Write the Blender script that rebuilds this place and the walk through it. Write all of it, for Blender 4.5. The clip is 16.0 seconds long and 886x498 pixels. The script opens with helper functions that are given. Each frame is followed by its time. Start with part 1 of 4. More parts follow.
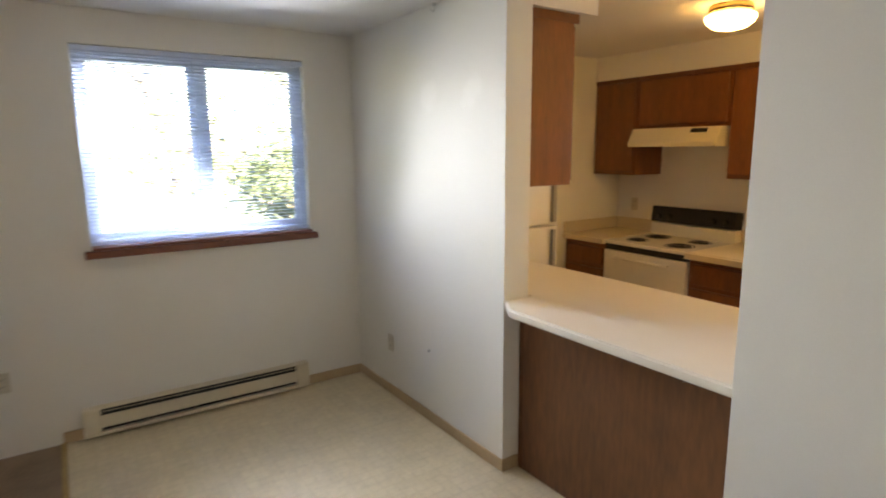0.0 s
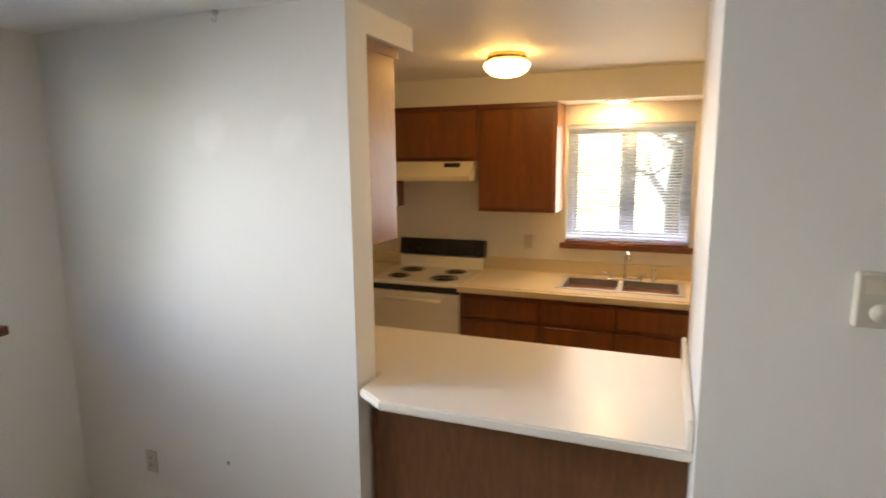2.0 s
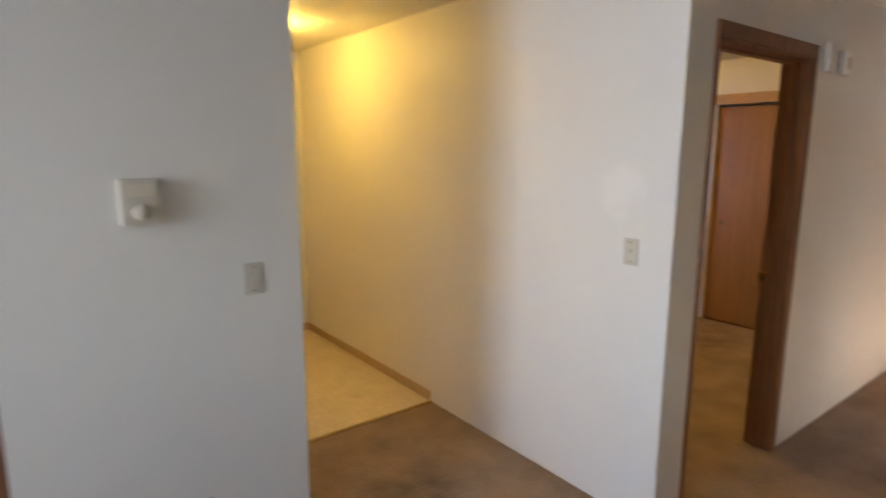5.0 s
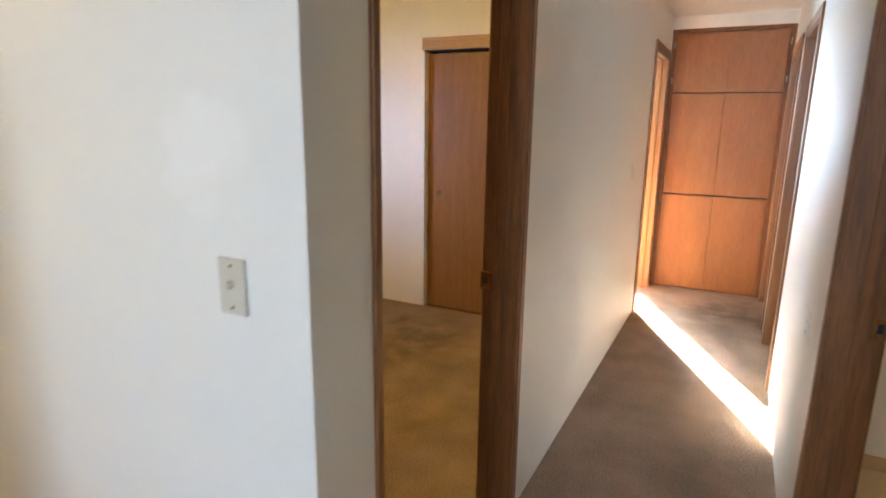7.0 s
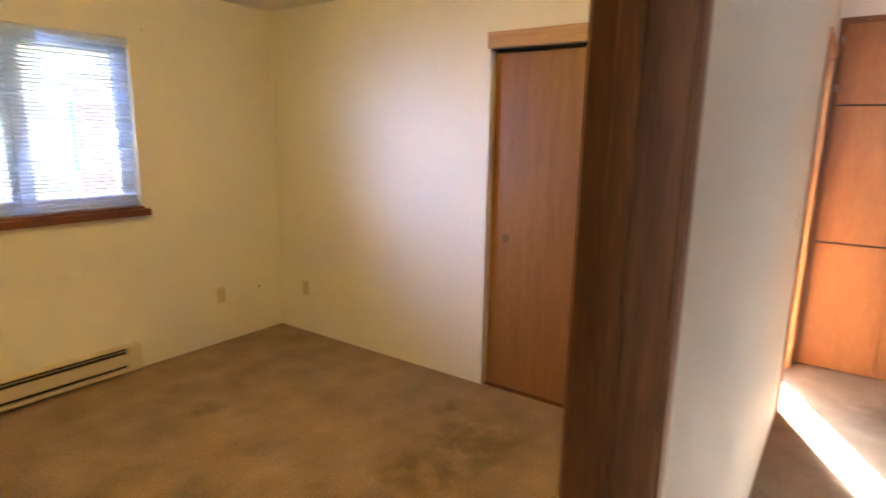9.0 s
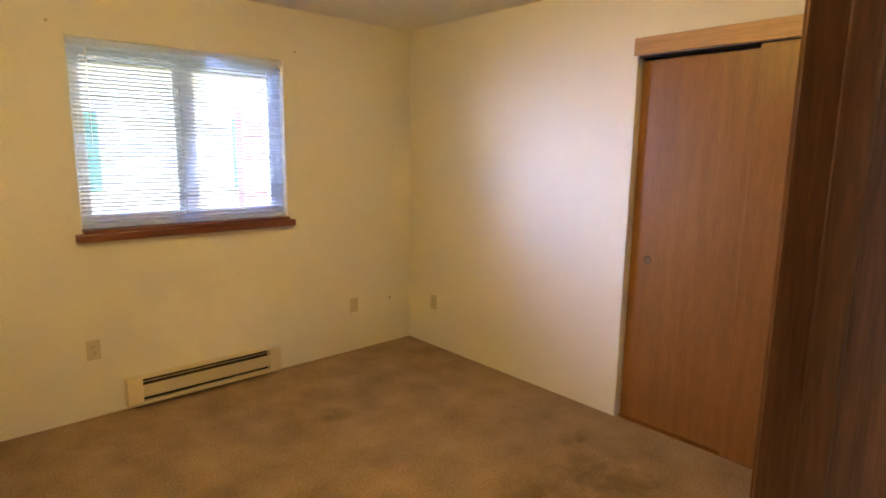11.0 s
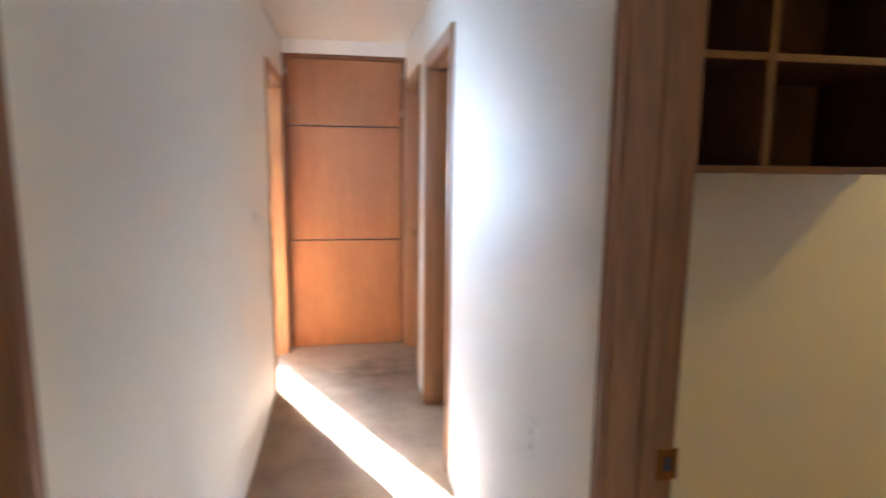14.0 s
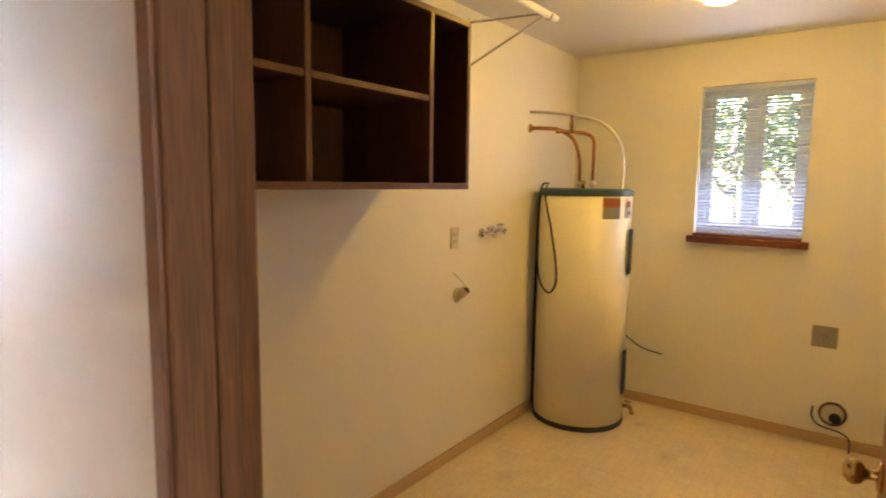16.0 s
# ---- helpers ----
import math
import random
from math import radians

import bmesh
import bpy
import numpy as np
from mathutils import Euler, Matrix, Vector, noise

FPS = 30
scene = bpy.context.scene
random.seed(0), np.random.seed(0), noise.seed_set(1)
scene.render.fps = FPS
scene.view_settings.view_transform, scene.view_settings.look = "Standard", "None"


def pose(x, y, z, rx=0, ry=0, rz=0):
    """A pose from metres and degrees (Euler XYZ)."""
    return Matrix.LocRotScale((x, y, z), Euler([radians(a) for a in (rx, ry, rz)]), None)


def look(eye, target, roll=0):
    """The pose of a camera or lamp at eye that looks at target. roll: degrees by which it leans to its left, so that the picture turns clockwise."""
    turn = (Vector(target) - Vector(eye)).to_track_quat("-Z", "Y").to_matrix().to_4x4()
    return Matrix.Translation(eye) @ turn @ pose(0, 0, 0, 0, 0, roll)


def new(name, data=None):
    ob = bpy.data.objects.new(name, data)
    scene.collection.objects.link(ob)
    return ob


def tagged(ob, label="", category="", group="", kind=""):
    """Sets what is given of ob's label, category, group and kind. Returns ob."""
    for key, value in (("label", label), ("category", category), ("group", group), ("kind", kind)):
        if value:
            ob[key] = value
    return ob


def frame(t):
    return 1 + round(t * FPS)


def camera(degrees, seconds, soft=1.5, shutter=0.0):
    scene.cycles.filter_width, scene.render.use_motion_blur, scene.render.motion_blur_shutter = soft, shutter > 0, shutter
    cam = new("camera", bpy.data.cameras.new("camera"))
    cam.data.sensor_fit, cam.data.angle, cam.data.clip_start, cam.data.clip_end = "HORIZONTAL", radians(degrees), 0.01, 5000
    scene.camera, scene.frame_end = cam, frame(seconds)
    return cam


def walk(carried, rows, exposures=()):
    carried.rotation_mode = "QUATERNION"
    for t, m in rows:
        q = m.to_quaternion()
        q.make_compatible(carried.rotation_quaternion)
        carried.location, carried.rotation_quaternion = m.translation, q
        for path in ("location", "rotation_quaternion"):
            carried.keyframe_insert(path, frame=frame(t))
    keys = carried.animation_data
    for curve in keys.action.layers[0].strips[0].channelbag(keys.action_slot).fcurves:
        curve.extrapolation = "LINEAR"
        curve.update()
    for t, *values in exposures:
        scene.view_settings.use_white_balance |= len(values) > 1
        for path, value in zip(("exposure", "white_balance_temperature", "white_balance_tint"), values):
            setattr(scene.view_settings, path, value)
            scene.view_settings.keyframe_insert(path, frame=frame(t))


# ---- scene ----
cam = camera(75.6, 16.0, soft=1.8, shutter=0.5)

PATH = [
    (0, (0.285, -0.083, 1.669), (-1.35, 1.016, 1.324), -0.5),
    (0.5, (-0.116, -0.067, 1.7), (-1.547, 1.285, 1.351), -0.5),
    (1, (-0.411, -0.044, 1.74), (-1.617, 1.513, 1.389), -0.5),
    (1.5, (-0.629, -0.09, 1.79), (-1.582, 1.634, 1.445), -0.6),
    (2, (-0.697, -0.23, 1.848), (-1.415, 1.61, 1.532), -0.5),
    (2.5, (-0.744, -0.426, 1.876), (-1.213, 1.498, 1.595), -0.3),
    (3, (-0.85, -0.54, 1.87), (-1.005, 1.435, 1.594), -0.3),
    (3.5, (-0.938, -0.605, 1.819), (-0.714, 1.362, 1.534), -0.2),
    (4, (-0.874, -0.603, 1.752), (-0.294, 1.289, 1.463), -0.2),
    (4.2, (-0.82, -0.576, 1.734), (-0.102, 1.266, 1.437), -0.2),
    (4.5, (-0.708, -0.531, 1.705), (0.2, 1.224, 1.396), -0.2),
    (5, (-0.49, -0.459, 1.639), (0.704, 1.108, 1.292), 0.2),
    (5.2, (-0.396, -0.43, 1.619), (0.895, 1.052, 1.245), 0.3),
    (7.3, (1.062, 0.203, 1.531), (2.811, 1.069, 1.094), 0.8),
    (7.5, (1.214, 0.263, 1.533), (2.965, 1.127, 1.098), 0.8),
    (8, (1.498, 0.379, 1.542), (3.245, 1.254, 1.117), 0.9),
    (8.5, (1.765, 0.485, 1.555), (3.481, 1.428, 1.147), 1.1),
    (9, (1.905, 0.578, 1.57), (3.505, 1.71, 1.173), 1.0),
    (9.5, (1.974, 0.672, 1.561), (3.423, 1.998, 1.186), 1.1),
    (10, (1.971, 0.723, 1.557), (3.285, 2.186, 1.197), 1.0),
    (12.3, (1.827, 0.492, 1.515), (3.219, 1.897, 1.215), -0.2),
    (12.5, (1.784, 0.463, 1.519), (3.316, 1.713, 1.217), -0.1),
    (12.7, (1.78, 0.449, 1.515), (3.45, 1.509, 1.218), 0.1),
    (13, (1.779, 0.416, 1.5), (3.598, 1.193, 1.203), -0.2),
    (13.5, (1.8, 0.354, 1.516), (3.764, 0.575, 1.213), -0.2),
    (14, (1.854, 0.296, 1.533), (3.803, -0.039, 1.228), 0.7),
    (14.2, (1.881, 0.276, 1.532), (3.782, -0.269, 1.232), 0.4),
    (14.5, (1.937, 0.246, 1.524), (3.733, -0.584, 1.234), 0.8),
    (15, (2.005, 0.232, 1.526), (3.579, -0.969, 1.246), 0.8),
    (15.5, (2.041, 0.234, 1.527), (3.384, -1.226, 1.269), 0.7),
    (16, (2.051, 0.21, 1.532), (3.226, -1.391, 1.302), 0.8),
]
walk(cam, [(t, look(eye, target, roll)) for t, eye, target, roll in PATH],
     [(0.0, 4.78, 8100, 19), (0.5, 4.75, 8800, 23), (1.4, 4.72, 8600, 23), (2.1, 4.72, 7600, 20), (2.5, 4.7, 7450, 20), (4.0, 4.45, 7600, 21), (4.5, 4.48, 7100, 22), (5.2, 4.65, 7000, 22), (7.3, 4.98, 6350, 15), (8.3, 5.10, 6250, 15), (9.5, 5.03, 6650, 21),
      (10.2, 4.98, 6750, 21), (12.3, 5.18, 5850, 15), (13.0, 5.13, 5650, 14), (13.5, 5.0, 5650, 15), (14.2, 5.0, 5750, 16), (14.7, 4.95, 6200, 18), (15.2, 5.12, 6550, 20), (16.0, 5.45, 6800, 22)])

# ---- world, sun and exposure ----
world = bpy.data.worlds.new("sky")
scene.world = world
world.use_nodes = True
wn = world.node_tree.nodes
sky = wn.new("ShaderNodeTexSky")
sky.sky_type = "NISHITA"
sky.sun_disc = False
SUN_EL, SUN_DIR = 22.5, (0.893, 0.449)
sky.sun_elevation = radians(SUN_EL)
sky.sun_rotation = math.atan2(SUN_DIR[0], SUN_DIR[1])
world.node_tree.links.new(sky.outputs[0], wn["Background"].inputs[0])
wn["Background"].inputs[1].default_value = 0.06

sun = new("sun", bpy.data.lights.new("sun", "SUN"))
sun.data.energy, sun.data.angle, sun.data.color = 5.0, radians(0.6), (1.0, 0.95, 0.86)
sun.matrix_world = look((SUN_DIR[0] * 20, SUN_DIR[1] * 20, 20 * math.tan(radians(SUN_EL))), (0, 0, 0))


XW_FACE = -3.495


def sky_panel(name, centre, target, w, h, power, color=(0.80, 0.90, 1.0)):
    """Area lamp in a window's opening: the sky's light."""
    ob = new(name, bpy.data.lights.new(name, "AREA"))
    ob.data.shape, ob.data.size, ob.data.size_y, ob.data.energy, ob.data.color = "RECTANGLE", w, h, power, color
    ob.matrix_world = look(centre, target)
    return ob


sky_panel("sky_light", (XW_FACE, 0.70, 1.69), (0, 0.1, 1.0), 1.28, 1.08, 2.15, (0.64, 0.79, 1.0)).data.spread = radians(110)
# Fill through the assumed living room window, which is never in view.
sky_panel("sky_light", (XW_FACE, -2.05, 1.5), (1.0, -1.1, 0.9), 1.15, 1.05, 0.12, (0.70, 0.80, 1.0))
sky_panel("sky_light", (-0.975, 4.33, 1.64), (-0.975, 0, 1.3), 0.88, 0.87, 0.3, (1.0, 0.96, 0.9))
sky_panel("sky_light", (3.16, 4.28, 1.59), (4.84, 2.62, 1.2), 1.18, 1.0, 0.24, (0.40, 0.56, 1.0)).data.spread = radians(50)
sky_panel("sky_light", (2.65, -3.79, 1.72), (2.65, 0, 1.3), 0.6, 0.93, 0.16, (0.76, 0.82, 1.0))
sky_panel("sky_light", (8.19, 2.30, 1.57), (5.0, 1.3, 0.9), 1.3, 1.2, 14.0, (0.56, 0.80, 1.0))

# ---- materials ----


def mat(name, base, rough=0.6, metal=0.0, var=0.08, scale=3.0, fine=60.0, bump=0.05, grain=None, spec=0.5, coat=0.0, dist=0.004):
    """Procedural surface: base colour broken up at two scales, with fine relief. grain: stretch of the pattern on x, y, z."""
    m = bpy.data.materials.new(name)
    m.use_nodes = True
    nt = m.node_tree
    b = nt.nodes["Principled BSDF"]
    co = nt.nodes.new("ShaderNodeTexCoord")
    mp = nt.nodes.new("ShaderNodeMapping")
    nt.links.new(co.outputs["Object"], mp.inputs[0])
    if grain:
        mp.inputs["Scale"].default_value = grain
    n1 = nt.nodes.new("ShaderNodeTexNoise")
    n1.inputs["Scale"].default_value, n1.inputs["Detail"].default_value = scale, 5
    n2 = nt.nodes.new("ShaderNodeTexNoise")
    n2.inputs["Scale"].default_value, n2.inputs["Detail"].default_value = fine, 3
    for n in (n1, n2):
        nt.links.new(mp.outputs[0], n.inputs["Vector"])
    add = nt.nodes.new("ShaderNodeMath")
    add.operation = "MULTIPLY_ADD"
    nt.links.new(n2.outputs[0], add.inputs[0])
    add.inputs[1].default_value = 0.5
    half = nt.nodes.new("ShaderNodeMath")
    half.operation = "MULTIPLY"
    half.inputs[1].default_value = 0.5
    nt.links.new(n1.outputs[0], half.inputs[0])
    nt.links.new(half.outputs[0], add.inputs[2])
    ramp = nt.nodes.new("ShaderNodeValToRGB")
    lo = [max(0.0, c * (1 - var)) for c in base]
    hi = [min(1.0, c * (1 + var)) for c in base]
    ramp.color_ramp.elements[0].position, ramp.color_ramp.elements[1].position = 0.3, 0.7
    ramp.color_ramp.elements[0].color, ramp.color_ramp.elements[1].color = (*lo, 1), (*hi, 1)
    nt.links.new(add.outputs[0], ramp.inputs[0])
    nt.links.new(ramp.outputs[0], b.inputs["Base Color"])
    b.inputs["Roughness"].default_value, b.inputs["Metallic"].default_value = rough, metal
    b.inputs["Specular IOR Level"].default_value = spec
    b.inputs["Coat Weight"].default_value = coat
    b.inputs["Coat Roughness"].default_value = 0.25
    if bump:
        bp = nt.nodes.new("ShaderNodeBump")
        bp.inputs["Strength"].default_value, bp.inputs["Distance"].default_value = bump, dist
        nt.links.new(n2.outputs[0], bp.inputs["Height"])
        nt.links.new(bp.outputs[0], b.inputs["Normal"])
    return m


def glow(name, color, strength):
    m = bpy.data.materials.new(name)
    m.use_nodes = True
    b = m.node_tree.nodes["Principled BSDF"]
    b.inputs["Base Color"].default_value = (0.9, 0.88, 0.82, 1)
    b.inputs["Emission Color"].default_value, b.inputs["Emission Strength"].default_value = (*color, 1), strength
    b.inputs["Roughness"].default_value = 0.3
    return m


def glass_mat(name):
    m = bpy.data.materials.new(name)
    m.use_nodes = True
    b = m.node_tree.nodes["Principled BSDF"]
    b.inputs["Base Color"].default_value = (1, 1, 1, 1)
    b.inputs["Transmission Weight"].default_value, b.inputs["Roughness"].default_value, b.inputs["IOR"].default_value = 1.0, 0.0, 1.05
    return m


PAINT = mat("white_wall_paint", (0.77, 0.745, 0.685), 0.56, spec=0.4, var=0.03, scale=1.6, fine=220, bump=0.10, dist=0.002)
CEIL = mat("ceiling_paint", (0.74, 0.72, 0.67), 0.55, var=0.03, scale=1.2, fine=260, bump=0.25, dist=0.003)
CARPET = mat("brown_carpet", (0.305, 0.218, 0.150), 0.95, var=0.42, scale=4.0, fine=95, bump=1.0, spec=0.1, dist=0.008)
VINYL = mat("cream_vinyl", (0.70, 0.59, 0.41), 0.40, var=0.11, scale=7, fine=32, bump=0.06)
OAK = mat("brown_oak", (0.20, 0.083, 0.028), 0.45, var=0.42, scale=5, fine=26, grain=(9, 9, 0.55), bump=0.06, spec=0.3)
# Lighter, warmer copy of OAK with the glow of lit wood painted in.
OAK_L = mat("lit_oak", (0.31, 0.143, 0.052), 0.34, var=0.17, scale=3, fine=20, grain=(9, 9, 0.5), bump=0.04, coat=0.2)
OAK_P = mat("reddish_birch", (0.30, 0.122, 0.036), 0.40, var=0.18, scale=2.5, fine=18, grain=(4, 4, 0.8), bump=0.02, spec=0.35)
CLOSET = mat("medium_oak_veneer", (0.25, 0.113, 0.034), 0.36, var=0.24, scale=3, fine=26, grain=(7, 7, 0.5), bump=0.04, spec=0.35)
OAK_H = mat("oak_trim_level", (0.42, 0.25, 0.12), 0.42, var=0.25, scale=4, fine=24, grain=(0.6, 0.6, 9), bump=0.05)
CAB = mat("red_brown_cabinet_wood", (0.20, 0.064, 0.018), 0.32, var=0.30, scale=3, fine=20, grain=(6, 6, 0.7), bump=0.03, coat=0.25)
CAB_H = mat("red_brown_cabinet_edge", (0.15, 0.045, 0.015), 0.35, var=0.25, scale=3, fine=20, grain=(0.7, 6, 6), bump=0.03, coat=0.2)
PANEL = mat("walnut_veneer_panel", (0.155, 0.056, 0.017), 0.45, var=0.42, scale=2.2, fine=14, grain=(2.6, 2.6, 0.6), bump=0.03)
SILL = mat("dark_red_sill_wood", (0.17, 0.05, 0.025), 0.35, var=0.25, scale=5, fine=30, grain=(1, 1, 6), bump=0.03, coat=0.2)
LAM = mat("cream_laminate", (0.76, 0.70, 0.60), 0.30, var=0.02, scale=6, fine=160, bump=0.02)
LAM_T = mat("tan_laminate", (0.62, 0.52, 0.36), 0.35, var=0.04, scale=6, fine=160, bump=0.02)
BASEB = mat("tan_rubber_base", (0.50, 0.35, 0.20), 0.5, var=0.06, scale=4, fine=60, bump=0.03)
ENAMEL = mat("white_enamel", (0.78, 0.75, 0.68), 0.22, var=0.02, scale=3, fine=80, bump=0.0)
ALMOND = mat("almond_enamel", (0.74, 0.66, 0.46), 0.28, var=0.03, scale=3, fine=80, bump=0.0)
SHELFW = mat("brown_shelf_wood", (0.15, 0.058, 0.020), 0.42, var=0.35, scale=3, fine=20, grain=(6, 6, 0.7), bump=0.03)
# Lighter copy of SHELFW: lamplight painted onto the cabinet's back panel.
LITW = mat("lamplit_shelf_wood", (0.30, 0.145, 0.045), 0.42, var=0.30, scale=3, fine=20, grain=(6, 6, 0.7), bump=0.03)
# Darker copy of SHELFW: shade painted onto the cabinet's top and sides.
SHADEW = mat("shaded_shelf_wood", (0.085, 0.034, 0.012), 0.42, var=0.35, scale=3, fine=20, grain=(6, 6, 0.7), bump=0.03)
BLACK = mat("black_glass_enamel", (0.010, 0.010, 0.011), 0.15, var=0.2, bump=0.0)
# Near-black for shade inside gaps, slots and pipes; also plain dark parts.
DARK = mat("dark_void", (0.02, 0.018, 0.016), 0.7, var=0.2, bump=0.0)
COIL = mat("black_coil", (0.015, 0.014, 0.014), 0.45, var=0.3, bump=0.1)
STEEL = mat("brushed_steel", (0.62, 0.60, 0.56), 0.42, 1.0, var=0.08, scale=4, fine=90, grain=(1, 8, 8), bump=0.02)
CHROME = mat("chrome", (0.75, 0.75, 0.74), 0.10, 1.0, var=0.03, bump=0.0)
BRASS = mat("worn_brass", (0.55, 0.40, 0.18), 0.25, 1.0, var=0.15, scale=10, bump=0.0)
COPPER = mat("tarnished_copper", (0.30, 0.14, 0.07), 0.45, 1.0, var=0.35, scale=12, bump=0.02)
PLASTIC = mat("ivory_plastic", (0.57, 0.52, 0.42), 0.4, var=0.03, scale=8, fine=80, bump=0.0)
GREYP = mat("grey_plastic", (0.30, 0.29, 0.27), 0.5, var=0.05, bump=0.0)
WHITEP = mat("white_plastic", (0.80, 0.79, 0.76), 0.4, var=0.02, bump=0.0)
# Blue of the sky's light is tinted into the white frames and slats.
VINYL_W = mat("sky_tinted_vinyl_frame", (0.76, 0.81, 0.90), 0.35, var=0.02, bump=0.0)
SLAT = mat("sky_tinted_blind_slat", (0.76, 0.79, 0.84), 0.4, var=0.02, bump=0.0)
TANK = mat("cream_tank_enamel", (0.80, 0.76, 0.64), 0.3, var=0.03, scale=2, fine=60, bump=0.02)
TEAL = mat("dark_teal_plastic", (0.03, 0.07, 0.075), 0.45, var=0.15, bump=0.0)
RUBBER = mat("black_rubber", (0.02, 0.02, 0.02), 0.55, var=0.2, bump=0.05)
HEAT = mat("cream_heater_enamel", (0.66, 0.58, 0.44), 0.32, var=0.04, scale=4, fine=70, bump=0.01)


def add_stains(m, spots, depth=0.55):
    """Dark spills of uneven outline at places x, y, radius on a floor material."""
    nt = m.node_tree
    b = nt.nodes["Principled BSDF"]
    src = b.inputs["Base Color"].links[0].from_socket
    co = nt.nodes.new("ShaderNodeTexCoord")
    nz = nt.nodes.new("ShaderNodeTexNoise")
    nz.inputs["Scale"].default_value, nz.inputs["Detail"].default_value = 9.0, 6
    nt.links.new(co.outputs["Object"], nz.inputs["Vector"])
    total = None
    for x, y, r in spots:
        d = nt.nodes.new("ShaderNodeVectorMath")
        d.operation = "DISTANCE"
        nt.links.new(co.outputs["Object"], d.inputs[0])
        d.inputs[1].default_value = (x, y, 0)
        mr = nt.nodes.new("ShaderNodeMapRange")
        mr.interpolation_type = "SMOOTHSTEP"
        nt.links.new(d.outputs["Value"], mr.inputs["Value"])
        mr.inputs["From Min"].default_value, mr.inputs["From Max"].default_value = r * 0.2, r
        mr.inputs["To Min"].default_value, mr.inputs["To Max"].default_value = 1.0, 0.0
        if total is None:
            total = mr.outputs[0]
        else:
            mx = nt.nodes.new("ShaderNodeMath")
            mx.operation = "MAXIMUM"
            nt.links.new(total, mx.inputs[0])
            nt.links.new(mr.outputs[0], mx.inputs[1])
            total = mx.outputs[0]
    k = nt.nodes.new("ShaderNodeMapRange")
    nt.links.new(nz.outputs[0], k.inputs["Value"])
    k.inputs["From Min"].default_value, k.inputs["From Max"].default_value = 0.34, 0.60
    mu = nt.nodes.new("ShaderNodeMath")
    mu.operation = "MULTIPLY"
    nt.links.new(total, mu.inputs[0])
    nt.links.new(k.outputs[0], mu.inputs[1])
    dp = nt.nodes.new("ShaderNodeMath")
    dp.operation = "MULTIPLY"
    dp.inputs[1].default_value = depth
    nt.links.new(mu.outputs[0], dp.inputs[0])
    mix = nt.nodes.new("ShaderNodeMix")
    mix.data_type = "RGBA"
    nt.links.new(dp.outputs[0], mix.inputs["Factor"])
    nt.links.new(src, mix.inputs["A"])
    mix.inputs["B"].default_value = (0.035, 0.024, 0.016, 1)
    nt.links.new(mix.outputs["Result"], b.inputs["Base Color"])


def vary_gloss(m, lo, hi, scale):
    """Patches of higher and lower gloss, as on rolled and touched-up paint."""
    nt = m.node_tree
    nz = nt.nodes.new("ShaderNodeTexNoise")
    nz.inputs["Scale"].default_value, nz.inputs["Detail"].default_value = scale, 4
    co = nt.nodes.new("ShaderNodeTexCoord")
    nt.links.new(co.outputs["Object"], nz.inputs["Vector"])
    mr = nt.nodes.new("ShaderNodeMapRange")
    nt.links.new(nz.outputs[0], mr.inputs["Value"])
    mr.inputs["From Min"].default_value, mr.inputs["From Max"].default_value = 0.35, 0.65
    mr.inputs["To Min"].default_value, mr.inputs["To Max"].default_value = lo, hi
    nt.links.new(mr.outputs[0], nt.nodes["Principled BSDF"].inputs["Roughness"])


PATCHES = [(-2.50, 1.70, 1.96, 0.12), (-2.10, 1.70, 1.94, 0.12), (1.59, 1.02, 1.48, 0.15), (3.05, 4.285, 0.48, 0.30), (3.35, 4.285, 0.52, 0.30), (3.2, 4.285, 0.30, 0.3)]


def add_patches(m, spots):
    """Brighter touched-up spots of uneven outline on wall paint, at places x, y, z, radius."""
    nt = m.node_tree
    b = nt.nodes["Principled BSDF"]
    src = b.inputs["Base Color"].links[0].from_socket
    co = nt.nodes.new("ShaderNodeTexCoord")
    nz = nt.nodes.new("ShaderNodeTexNoise")
    nz.inputs["Scale"].default_value, nz.inputs["Detail"].default_value = 9.0, 3
    nt.links.new(co.outputs["Object"], nz.inputs["Vector"])
    total = None
    for x, y, z, r in spots:
        d = nt.nodes.new("ShaderNodeVectorMath")
        d.operation = "DISTANCE"
        nt.links.new(co.outputs["Object"], d.inputs[0])
        d.inputs[1].default_value = (x, y, z)
        ad = nt.nodes.new("ShaderNodeMath")
        ad.operation = "MULTIPLY_ADD"
        nt.links.new(nz.outputs[0], ad.inputs[0])
        ad.inputs[1].default_value = r * 1.2
        nt.links.new(d.outputs["Value"], ad.inputs[2])
        mr = nt.nodes.new("ShaderNodeMapRange")
        mr.interpolation_type = "SMOOTHSTEP"
        nt.links.new(ad.outputs[0], mr.inputs["Value"])
        mr.inputs["From Min"].default_value, mr.inputs["From Max"].default_value = r * 0.95, r * 1.55
        mr.inputs["To Min"].default_value, mr.inputs["To Max"].default_value = 1.0, 0.0
        if total is None:
            total = mr.outputs[0]
        else:
            mx = nt.nodes.new("ShaderNodeMath")
            mx.operation = "MAXIMUM"
            nt.links.new(total, mx.inputs[0])
            nt.links.new(mr.outputs[0], mx.inputs[1])
            total = mx.outputs[0]
    mix = nt.nodes.new("ShaderNodeMix")
    mix.data_type = "RGBA"
    nt.links.new(total, mix.inputs["Factor"])
    nt.links.new(src, mix.inputs["A"])
    mix.inputs["B"].default_value = (0.815, 0.79, 0.735, 1)
    nt.links.new(mix.outputs["Result"], b.inputs["Base Color"])


